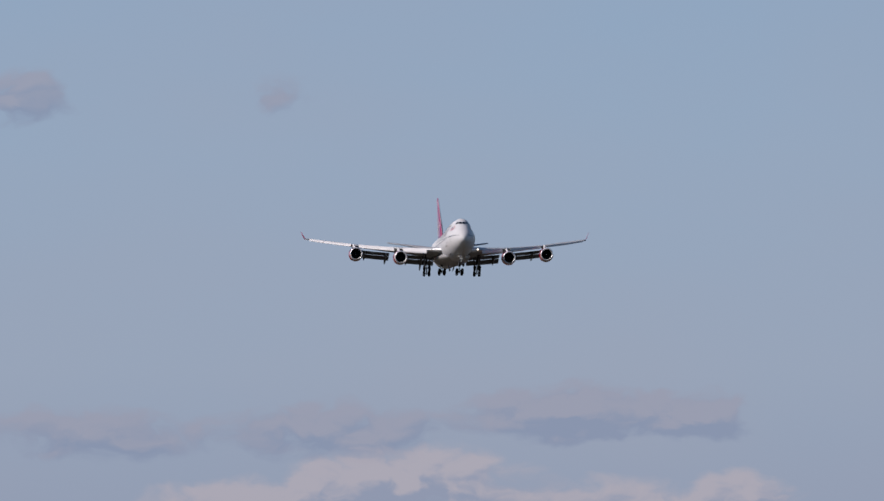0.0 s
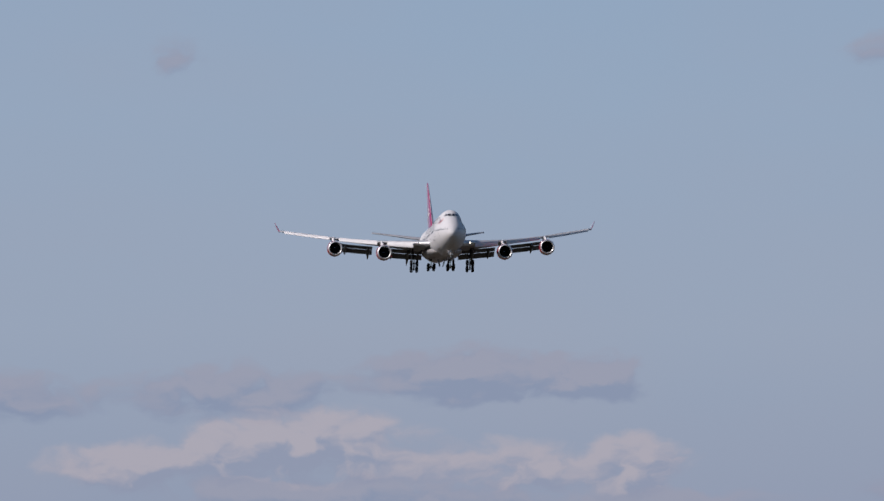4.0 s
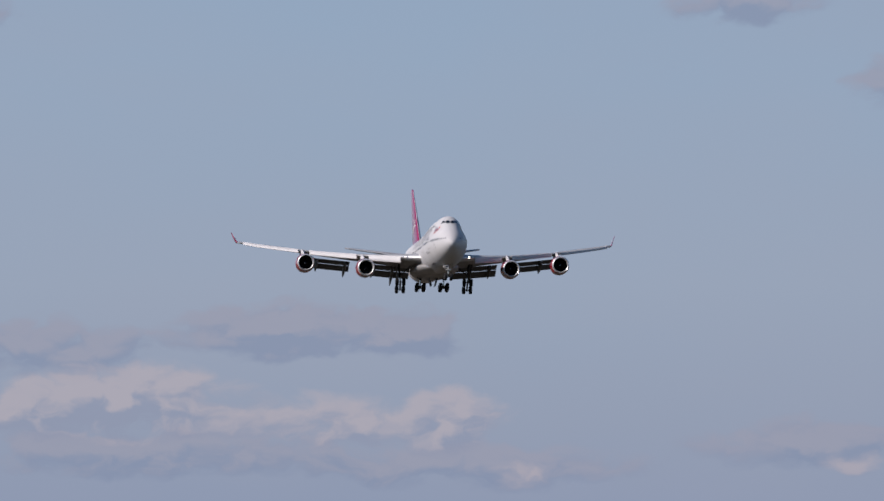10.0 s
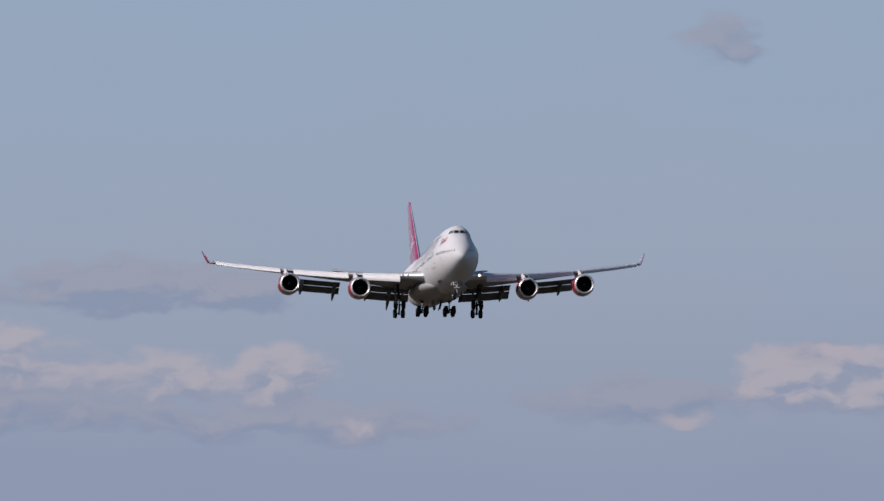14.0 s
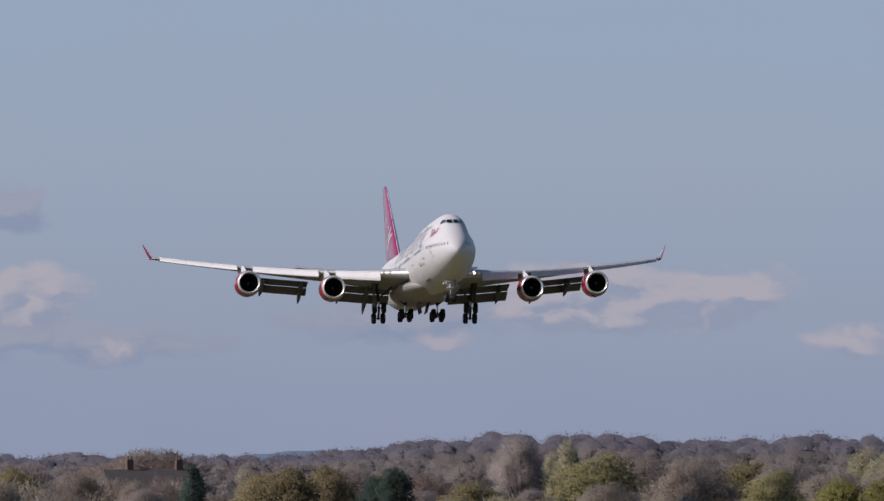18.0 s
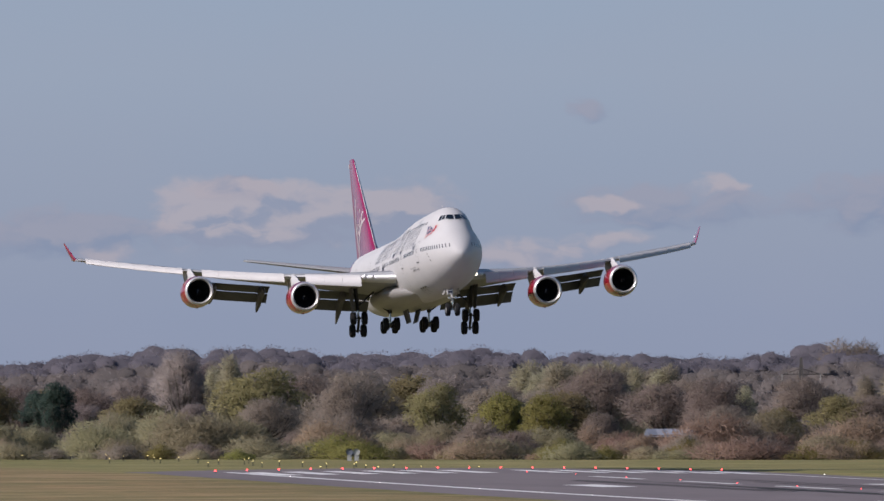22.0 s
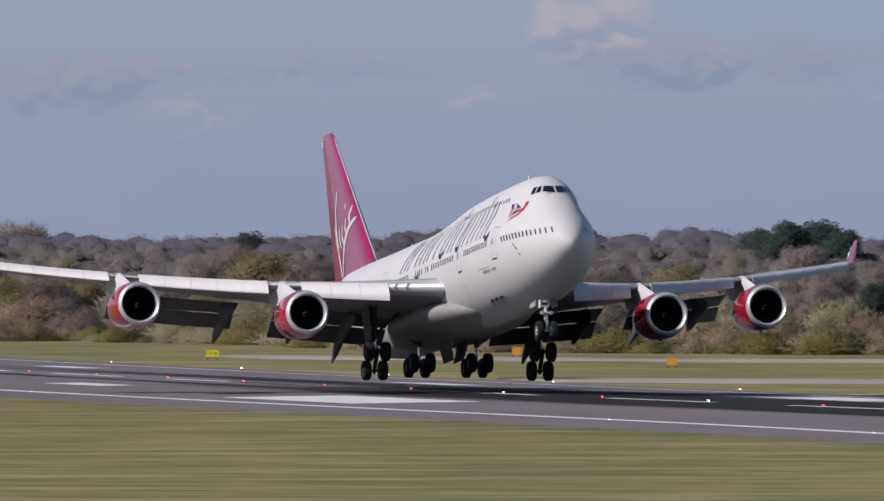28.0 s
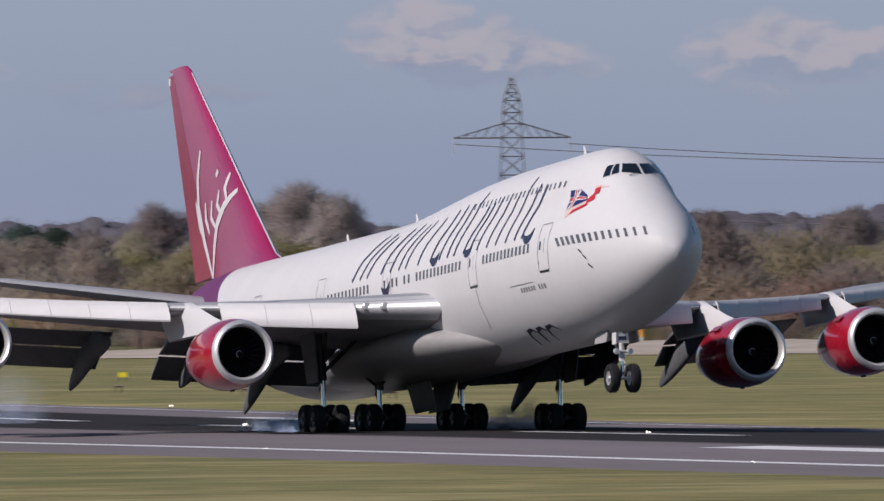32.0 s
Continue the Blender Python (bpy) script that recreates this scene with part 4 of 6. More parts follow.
def setting():
    g = Geo()
    xs = [-3400, -2000, -900, -400, -150, -50, 0, 50, 90, 120, 135, RUN_X - 28.6, RUN_X - 27.0, RUN_X + 27.0, RUN_X + 28.6, 215, 230, 250, 280, 320, 380, 460, 560, 700, 1000, 1500, 2300, 3500]
    ys = [-3400, -1500, -600, -320, -240] + list(range(0, 1200, 40)) + [1219, 1226, 1240] + list(range(1280, 2000, 40)) + [2200, 2600, 3200, 4000, 4700]
    v = []
    for y in ys:
        for x in xs:
            bump = noise.noise((x * 0.02, y * 0.01, 0)) * 0.12
            d = abs(x - RUN_X)
            z = ground_z(y) - 0.13 + (bump if d > 40 else 0)
            if d < 28 and -250 < y < Y_END + 5:
                z -= 0.5
            if y > 1700:
                z += (y - 1700) * 0.0006
            v.append((x, y, z))
    n = len(xs)
    g.add(v, [(j * n + i, j * n + i + 1, (j + 1) * n + i + 1, (j + 1) * n + i) for j in range(len(ys) - 1) for i in range(n - 1)])
    tagged(g.make("ground", GRASS, sharp=180), "mown airfield grass, green to straw-coloured", kind="structure")
    g = Geo()
    strip(g, RUN_X - 30, RUN_X + 30, -300, Y_END + 30, 0.0, 24, 90)
    run = g.make("runway", ASPHALT, sharp=180)
    tagged(run, "grey asphalt runway with white markings and dark tyre marks", kind="structure")
    # white paint
    def mark(x0, x1, y0, y1, nx=1, ny=1):
        g = Geo()
        strip(g, x0, x1, y0, y1, 0.012, nx, ny)
        m = g.make("painted_marking", PAINT, run, "white runway paint")
    for sd in (-1, 1):
        for k in range(26):
            y0 = -300 + 60 * k
            mark(RUN_X + sd * HALF - 0.45, RUN_X + sd * HALF + 0.45, y0, min(Y_END, y0 + 60), 1, 3)
    for k in range(24):      # centre line
        y0 = Y_END - 75 - 50 * k
        mark(RUN_X - 0.45, RUN_X + 0.45, y0 - 30, y0)
    for sd in (-1, 1):       # threshold stripes
        for k in range(6):
            x0 = RUN_X + sd * (2.6 + 3.6 * k)
            mark(min(x0, x0 + sd * 1.8), max(x0, x0 + sd * 1.8), Y_END - 36, Y_END - 6)
    for x0, x1, y0, y1 in MARKS:
        mark(x0, x1, y0, y1, 2, 2)
    # single streaks of rubber laid down by landings
    g = Geo()
    rnd = random.Random(4)
    for k in range(46):
        x = RUN_X + 0.8 + rnd.choice((-1, 1)) * rnd.gauss(5.2, 1.8)
        w, y0, l = rnd.uniform(0.25, 0.6), rnd.uniform(780, 1000), rnd.uniform(40, 140)
        strip(g, x, x + w, y0, y0 + l, 0.016 + 0.0003 * k, 1, 4)
    tagged(g.make("tyre_marks", RUBBER, run, sharp=180), "dark streaks of tyre rubber", kind="stuff")
    # pale paved strips across the grass
    for name, way, w in (("taxiway", [(219, 1186), (230, 1172), (243, 1158), (285, 1122), (324, 1092), (345, 1086), (440, 1050)], 30), ("taxiway", [(203, 962), (215, 956), (239, 944)], 22)):
        g = Geo()
        v = []
        for k in range(41):
            x = way[0][0] + (way[-1][0] - way[0][0]) * k / 40
            y = lerp(x, way)
            for d, drop in ((-w / 2 - 2, 0.5), (-w / 2, 0), (w / 2, 0), (w / 2 + 2, 0.5)):
                yy = y + d + noise.noise((x * 0.08, d, 0)) * 4
                v.append((x, yy, ground_z(yy) + 0.02 - (0.5 if k in (0, 40) else drop)))
        g.add(v, [(4 * k + j, 4 * k + 4 + j, 4 * k + 5 + j, 4 * k + 1 + j) for k in range(40) for j in (0, 1, 2)])
        tagged(g.make(name, TRACKM, sharp=180), "pale concrete taxiway strip across the grass", kind="structure")


MARKS = [(RUN_X - 19.6, RUN_X - 11.6, 772, 815), (RUN_X + 11.6, RUN_X + 19.6, 772, 815)]
for q in (1042, 892, 602, 452):
    MARKS += [(RUN_X - 13.8, RUN_X - 11.0, q, q + 22.5), (RUN_X + 11.0, RUN_X + 13.8, q, q + 22.5)]


setting()


# ---- sky beyond everything: a far curved sheet with a pale gradient and banks of cloud ----
WHITE_CLOUDS = [(3.25, 0.92, 0.62, 0.20, 1.3), (2.5, 0.84, 0.5, 0.14, 1.0), (4.2, 0.83, 0.5, 0.15, 0.9), (4.72, 0.84, 0.26, 0.17, 1.1), (5.03, 0.61, 0.2, 0.08, 0.6),
                (6.9, 0.82, 0.36, 0.20, 1.2), (7.35, 0.80, 0.55, 0.15, 1.0), (7.27, 0.95, 0.24, 0.06, 1.0), (7.73, 0.88, 0.36, 0.16, 0.9), (8.67, 0.866, 0.16, 0.05, 1.2), (9.12, 0.945, 0.16, 0.07, 0.9)]
WHITE_CLOUDS += [(8.25, 0.63, 0.42, 0.1, 0.7), (8.6, 0.71, 0.4, 0.07, 0.6), (6.45, 0.65, 0.2, 0.07, 0.6), (12.2, 1.12, 0.36, 0.2, 1.0), (15.05, 0.9, 0.42, 0.15, 1.0),
                 (17.3, 1.03, 0.45, 0.2, 1.1), (17.6, 0.92, 0.6, 0.14, 0.8), (18.75, 0.95, 0.4, 0.22, 1.1), (19.2, 0.93, 0.3, 0.14, 1.0), (10.45, 0.74, 0.5, 0.15, 0.4), (11.75, 0.82, 0.4, 0.12, 0.35), (13.6, 0.8, 0.4, 0.1, 0.3)]
GREY_CLOUDS = [(3.95, 1.24, 0.52, 0.16, 1.3), (4.5, 1.22, 0.28, 0.14, 1.2), (2.93, 1.16, 0.6, 0.16, 1.0), (1.87, 1.15, 0.55, 0.15, 0.9), (1.5, 2.62, 0.32, 0.16, 0.8), (2.68, 2.64, 0.24, 0.13, 0.45), (5.98, 2.68, 0.42, 0.11, 1.0),
               (6.64, 2.32, 0.24, 0.15, 0.9), (8.53, 1.29, 0.16, 0.09, 0.5), (6.3, 0.74, 0.7, 0.14, 0.9)]
GREY_CLOUDS += [(4.8, 0.64, 0.9, 0.12, 0.9), (3.4, 0.70, 1.0, 0.13, 1.0), (7.05, 0.94, 0.26, 0.07, 1.2), (8.9, 0.86, 0.6, 0.12, 0.8), (9.95, 0.88, 0.6, 0.17, 0.9), (12.55, 0.97, 0.45, 0.14, 0.9), (15.2, 0.97, 0.2, 0.06, 0.7), (17.2, 0.93, 0.3, 0.04, 0.9), (13.2, 1.0, 0.8, 0.16, 0.5), (16.2, 0.8, 0.9, 0.12, 0.5), (11.0, 0.95, 0.7, 0.1, 0.6)]


def sky_material():
    m = bpy.data.materials.new("sky_and_clouds")
    m.use_nodes = True
    nt = m.node_tree
    N, L = nt.nodes, nt.links
    N.remove(N["Principled BSDF"])
    def math_node(op, a, b=None, c=None):
        n = N.new("ShaderNodeMath")
        n.operation = op
        for k, v in enumerate((a, b, c)):
            if v is not None:
                if isinstance(v, (int, float)):
                    n.inputs[k].default_value = v
                else:
                    L.new(v, n.inputs[k])
        return n.outputs[0]
    tc = N.new("ShaderNodeTexCoord")
    sp = N.new("ShaderNodeSeparateXYZ")
    L.new(tc.outputs["Object"], sp.inputs[0])
    az = math_node("MULTIPLY", math_node("ARCTAN2", sp.outputs[0], sp.outputs[1]), 57.2958)
    el = math_node("MULTIPLY", sp.outputs[2], 57.2958 / SKY_R)
    cb = N.new("ShaderNodeCombineXYZ")
    L.new(az, cb.inputs[0])
    L.new(el, cb.inputs[1])
    def noise_node(scale, detail, rough, stretch):
        mp = N.new("ShaderNodeMapping")
        mp.inputs["Scale"].default_value = stretch
        L.new(cb.outputs[0], mp.inputs[0])
        n = N.new("ShaderNodeTexNoise")
        n.inputs["Scale"].default_value, n.inputs["Detail"].default_value, n.inputs["Roughness"].default_value = scale, detail, rough
        L.new(mp.outputs[0], n.inputs["Vector"])
        return n
    # ragged edges: shift the place that is looked up
    wob = noise_node(4.0, 3, 0.5, (1, 1.5, 1))
    sub = N.new("ShaderNodeVectorMath")
    sub.operation = "MULTIPLY_ADD"
    L.new(wob.outputs["Color"], sub.inputs[0])
    sub.inputs[1].default_value, sub.inputs[2].default_value = (0.34, 0.15, 0), (-0.17, -0.075, 0)
    add = N.new("ShaderNodeVectorMath")
    L.new(cb.outputs[0], add.inputs[0])
    L.new(sub.outputs[0], add.inputs[1])
    up = N.new("ShaderNodeVectorMath")
    L.new(add.outputs[0], up.inputs[0])
    up.inputs[1].default_value = (-0.035, 0.055, 0)
    def bank(rows, at):
        total = None
        for a, e, w, h, k in rows:
            mp = N.new("ShaderNodeMapping")
            mp.vector_type = "TEXTURE"
            mp.inputs["Location"].default_value, mp.inputs["Scale"].default_value = (a, e, 0), (w * 1.15, h * 1.15, 1)
            L.new(at.outputs[0], mp.inputs[0])
            g = N.new("ShaderNodeTexGradient")
            g.gradient_type = "SPHERICAL"
            L.new(mp.outputs[0], g.inputs[0])
            total = math_node("MULTIPLY", g.outputs[1], k) if total is None else math_node("MULTIPLY_ADD", g.outputs[1], k, total)
        return total
    def puffs(at):
        mp = N.new("ShaderNodeMapping")
        mp.inputs["Scale"].default_value = (1, 1.7, 1)
        L.new(at.outputs[0], mp.inputs[0])
        n = N.new("ShaderNodeTexNoise")
        n.inputs["Scale"].default_value, n.inputs["Detail"].default_value, n.inputs["Roughness"].default_value = 4.6, 4.5, 0.5
        L.new(mp.outputs[0], n.inputs["Vector"])
        return math_node("MULTIPLY_ADD", n.outputs[0], 2.9, -0.42)
    def step(v, lo, hi):
        r = N.new("ShaderNodeMapRange")
        r.interpolation_type = "SMOOTHSTEP"
        L.new(v, r.inputs[0])
        r.inputs[1].default_value, r.inputs[2].default_value = lo, hi
        return r.outputs[0]
    here, above = puffs(add), puffs(up)
    def clouds(rows, lo, hi):
        """Cover, and how much of the light side is seen."""
        d0, d1 = math_node("MULTIPLY", bank(rows, add), here), math_node("MULTIPLY", bank(rows, up), above)
        return step(d0, lo, hi), step(math_node("SUBTRACT", d0, d1), -0.36, 0.42)
    ramp = N.new("ShaderNodeValToRGB")
    L.new(math_node("MULTIPLY", el, 1 / 3.2), ramp.inputs[0])
    stops = ((0.0, (0.245, 0.292, 0.420)), (0.12, (0.250, 0.304, 0.438)), (0.25, (0.275, 0.332, 0.450)), (0.45, (0.305, 0.375, 0.492)), (0.75, (0.288, 0.390, 0.530)), (1.0, (0.270, 0.385, 0.540)))
    for k, (p, c) in enumerate(stops):
        e = ramp.color_ramp.elements[k] if k < 2 else ramp.color_ramp.elements.new(p)
        e.position, e.color = p, (*c, 1)
    # broad uneven haze
    broad = noise_node(0.55, 3, 0.5, (1, 2.2, 1)).outputs[0]
    col = ramp.outputs[0]
    def blend(fac, color, base, kind="MIX"):
        x = N.new("ShaderNodeMix")
        x.data_type = "RGBA"
        L.new(fac, x.inputs[0])
        L.new(base, x.inputs[6])
        if isinstance(color, tuple):
            x.inputs[7].default_value = (*color, 1)
        else:
            L.new(color, x.inputs[7])
        return x.outputs[2]
    col = blend(math_node("MULTIPLY", broad, 0.45), (0.345, 0.355, 0.44), col)
    def plain(c):
        n = N.new("ShaderNodeRGB")
        n.outputs[0].default_value = (*c, 1)
        return n.outputs[0]
    cover, lit = clouds(GREY_CLOUDS, 0.16, 0.52)
    col = blend(math_node("MULTIPLY", cover, 0.74), blend(lit, (0.322, 0.330, 0.420), plain((0.232, 0.280, 0.405))), col)
    cover, lit = clouds(WHITE_CLOUDS, 0.16, 0.58)
    col = blend(math_node("MULTIPLY", cover, 0.64), blend(lit, (0.470, 0.418, 0.460), plain((0.270, 0.300, 0.412))), col)
    em = N.new("ShaderNodeEmission")
    L.new(col, em.inputs[0])
    em.inputs[1].default_value = 0.902
    L.new(em.outputs[0], N["Material Output"].inputs[0])
    return m


SKY_R = 4650.0


def sky_backdrop():
    g = Geo()
    rings = []
    for k in range(61):
        a = radians(-20 + k)
        rings.append([(SKY_R * math.sin(a), SKY_R * math.cos(a), z) for z in (-120, 120, 420)])
    g.loft(rings, closed=False)
    ob = g.make("backdrop", sky_material())
    ob.location.z = CAM_Z
    tagged(ob, "pale blue-grey sky with soft pinkish cloud banks", kind="structure")
    # a far hill on the horizon; its blue is distance haze put into the colour
    g = Geo()
    v = []
    for k in range(41):
        u = k / 40
        a = radians(5.35 + 1.1 * u)
        hgt = CAM_Z + 4400 * math.tan(radians(0.172)) * (0.6 + 0.4 * math.sin(math.pi * u) + 0.06 * noise.noise((u * 14, 0, 0)))
        for d, z in ((4300, -10), (4400, hgt), (4500, hgt - 2), (4560, -10)):
            v.append((d * math.sin(a), d * math.cos(a), z))
    g.add(v, [(4 * k + j, 4 * k + j + 1, 4 * k + j + 5, 4 * k + j + 4) for k in range(40) for j in range(3)])
    tagged(g.make("far_hill", mat("far_hill_woods", (0.13, 0.19, 0.30), 1.0, second=(0.10, 0.15, 0.24), scale=0.01)), "distant wooded hill on the horizon, blue from haze in its colour", kind="structure")


sky_backdrop()


# ---- trees ----
BARK = mat("bark", (0.10, 0.08, 0.068), 0.9, second=(0.15, 0.125, 0.105), scale=2.0, bump=0.5)
def twigs(name, color, second, per=0.16, scale=0.3, thin_share=0.65):
    """Bare twigs or young leaves: thin enough to let part of the light through."""
    m = mat(name, color, 0.95, second=second, scale=scale, per=per, spec=0.03, contrast=0.8)
    N, L = m.node_tree.nodes, m.node_tree.links
    b, thin, both = N["Principled BSDF"], N.new("ShaderNodeBsdfTranslucent"), N.new("ShaderNodeMixShader")
    L.new(b.inputs["Base Color"].links[0].from_socket, thin.inputs["Color"])
    both.inputs[0].default_value = thin_share
    L.new(b.outputs[0], both.inputs[1])
    L.new(thin.outputs[0], both.inputs[2])
    L.new(both.outputs[0], N["Material Output"].inputs["Surface"])
    return m


CROWNS = {
    "brown": twigs("bare_twigs", (0.445, 0.370, 0.318), (0.342, 0.286, 0.252)),
    "purple": twigs("budding_twigs", (0.459, 0.388, 0.370), (0.362, 0.309, 0.298)),
    "pale": twigs("pale_twigs", (0.520, 0.446, 0.434), (0.420, 0.360, 0.350)),
    "olive": twigs("olive_leaves", (0.398, 0.340, 0.189), (0.305, 0.261, 0.154)),
    "poplar": twigs("poplar_buds", (0.544, 0.495, 0.358), (0.456, 0.418, 0.311)),
    "green": twigs("young_leaves", (0.390, 0.360, 0.132), (0.285, 0.264, 0.104)),
    "willow": twigs("willow_scrub", (0.478, 0.431, 0.284), (0.365, 0.332, 0.222)),
    "straw": twigs("straw_scrub", (0.588, 0.495, 0.344), (0.471, 0.395, 0.277)),
    "rust": twigs("rust_scrub", (0.516, 0.384, 0.293), (0.411, 0.307, 0.240)),
    "fir": twigs("dark_needles", (0.121, 0.172, 0.144), (0.079, 0.119, 0.104)),
    # the far tone has distance haze mixed into it: bluer and greyer than near twigs
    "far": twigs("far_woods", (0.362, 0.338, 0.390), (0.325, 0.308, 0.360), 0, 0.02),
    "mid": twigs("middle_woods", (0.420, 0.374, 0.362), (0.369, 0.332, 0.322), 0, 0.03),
}


def unit(v):
    return v / (np.linalg.norm(v, axis=-1, keepdims=True) + 1e-9)


def lobes_of(rng, kind, height, width):
    """The masses of a crown: centres and radii, from the ground up to the height."""
    c, r = [], []
    if kind == "fir":
        for k in range(11):
            u = k / 10
            c.append((rng.normal(0, 0.03 * width), rng.normal(0, 0.03 * width), height * (0.12 + 0.80 * u)))
            q = width * (0.5 - 0.43 * u) * rng.uniform(0.8, 1.2)
            r.append((q, q, height * 0.10))
    elif kind == "scrub":
        for k in range(15):
            a, q = rng.uniform(0, 6.28), rng.uniform(0.0, 1) ** 0.6 * 0.40 * width if k else 0
            z = height * (0.85 - 0.5 * (q / (0.40 * width)) ** 2) * rng.uniform(0.55, 1.15)
            c.append((q * math.cos(a), q * math.sin(a), z * 0.58))
            r.append((width * rng.uniform(0.13, 0.22), width * rng.uniform(0.13, 0.22), z * 0.62))
    elif kind == "poplar":
        for k in range(12):
            u = k / 11
            a, q = rng.uniform(0, 6.28), width * 0.16 * rng.uniform(0.2, 1)
            c.append((q * math.cos(a), q * math.sin(a), height * (0.16 + 0.72 * u)))
            w = width * (0.22 + 0.16 * math.sin(math.pi * min(1, u * 0.9 + 0.15))) * rng.uniform(0.8, 1.15)
            r.append((w, w, height * 0.15))
    else:
        tall = kind == "tall"
        c.append((0, 0, height * 0.6))
        r.append((width * 0.32, width * 0.32, height * 0.30))
        n = 16 if tall else 20
        for k in range(n):
            a = 2.4 * k + rng.uniform(-0.5, 0.5)
            u = (k + 0.5) / n
            z = height * ((0.32 if tall else 0.34) + (0.54 if tall else 0.48) * u) * rng.uniform(0.94, 1.06)
            q = width * 0.36 * math.sin(math.pi * (0.26 + 0.66 * u)) * rng.uniform(0.6, 1.12)
            c.append((q * math.cos(a), q * math.sin(a), z))
            m = width * rng.uniform(0.09, 0.19)
            r.append((m, m, m * rng.uniform(0.6, 1.0)))
    c, r = np.array(c), np.array(r)
    c[:, 2] *= height / (c[:, 2] + r[:, 2]).max()
    return c, r


def foliage(rng, centres, radii, middle, blades, length, width, flat=0.35, droop=0.2, inner=0.25):
    """A crown: thin twigs or leaves spread through each mass and thinning outward."""
    w = (radii[:, 0] * radii[:, 2]) ** 0.9
    idx = rng.choice(len(centres), blades, p=w / w.sum())
    d = unit(rng.normal(size=(blades, 3)) + (0, 0, 0.15))
    base = centres[idx] + d * radii[idx] * rng.uniform(inner, 1.12 if inner < 0.5 else 1.06, (blades, 1)) ** 0.6
    base[:, 2] = np.maximum(base[:, 2], 0.05)
    way = unit(0.7 * d + rng.normal(scale=0.7, size=d.shape) + (0, 0, droop))
    side = unit(np.cross(way, d + rng.normal(scale=0.8, size=d.shape)))
    l, q = length * rng.uniform(0.4, 1.4, (blades, 1)), width * rng.uniform(0.6, 1.4, (blades, 1))
    tri = np.stack([base - side * q / 2, base + side * q / 2, base + way * l], 1)
    n = unit((1 - flat) * unit(base - middle) + 0.30 * unit(d / radii[idx]) + (0, 0, 1.2 * flat) + rng.normal(scale=0.18, size=d.shape))
    turn = (np.cross(tri[:, 1] - tri[:, 0], tri[:, 2] - tri[:, 0]) * n).sum(1) < 0
    tri[turn] = tri[turn][:, ::-1]
    return tri.reshape(-1, 3), np.repeat(n, 3, axis=0)


def tri_mesh(name, verts, material, normals=None):
    me = bpy.data.meshes.new(name)
    n = len(verts)
    me.vertices.add(n)
    me.vertices.foreach_set("co", np.asarray(verts, dtype=np.float32).ravel())
    me.loops.add(n)
    me.loops.foreach_set("vertex_index", np.arange(n, dtype=np.int32))
    me.polygons.add(n // 3)
    me.polygons.foreach_set("loop_start", np.arange(0, n, 3, dtype=np.int32))
    me.update()
    if normals is not None:
        me.shade_smooth()
        me.normals_split_custom_set_from_vertices(np.asarray(normals, dtype=np.float32))
    me.materials.append(material)
    return me


def tree_proto(name, label, kind, tone, height, width, blades, length, thick, seed, category="tree"):
    """One tree: a trunk that forks into limbs and branches, and a crown of thin twigs or small leaves."""
    rng = np.random.default_rng(seed)
    root = new(name)
    tagged(root, label, category)
    pts, rad = lobes_of(rng, kind, height, width)
    g = Geo()
    if kind == "scrub":
        for p in pts:
            g.tube([(p[0] * 0.3, p[1] * 0.3, -0.3), (p[0] * 0.7, p[1] * 0.7, p[2] * 0.5), tuple(p)], [0.07, 0.05, 0.02], 4, caps=False)
    else:
        h0 = height * (0.30 if kind in ("broad", "tall") else 0.9)
        g.tube([(0, 0, -0.5), (0.05, 0.02, h0 * 0.4), (0.12, 0.05, h0)], [height * 0.032, height * 0.025, height * (0.02 if h0 < height * 0.5 else 0.006)], 7)
        if kind in ("broad", "tall"):
            for q, r in zip(pts[1:], rad[1:]):
                p = Vector(q)
                s = Vector((0.1, 0.04, h0 * rng.uniform(0.55, 1.0)))
                mid = s.lerp(p, 0.5) + Vector((p.x * 0.15, p.y * 0.15, -0.03 * height)) + Vector(rng.normal(scale=0.02 * height, size=3))
                g.tube([s, mid, p], [height * 0.013, height * 0.009, height * 0.004], 5, caps=False)
                for k in range(5):      # branches that fork off into the mass
                    a = mid.lerp(p, rng.uniform(0.3, 1.0))
                    b = p + Vector(unit(rng.normal(size=3) + (0, 0, 0.4)) * r * rng.uniform(0.7, 1.05))
                    g.tube([a, a.lerp(b, 0.5) + Vector(rng.normal(scale=0.012 * height, size=3)), b], [height * 0.005, height * 0.0035, height * 0.001], 4, caps=False)
    g.make("trunk", BARK, root)
    middle = np.array((0, 0, height * (0.05 if kind == "scrub" else 0.42)))
    v, n = foliage(rng, pts, rad, middle, blades, length, thick, droop=0.5 if kind in ("poplar", "scrub") else 0.2)
    crown = new("crown", tri_mesh("crown", v, CROWNS[tone], n))
    crown.parent = root
    return root


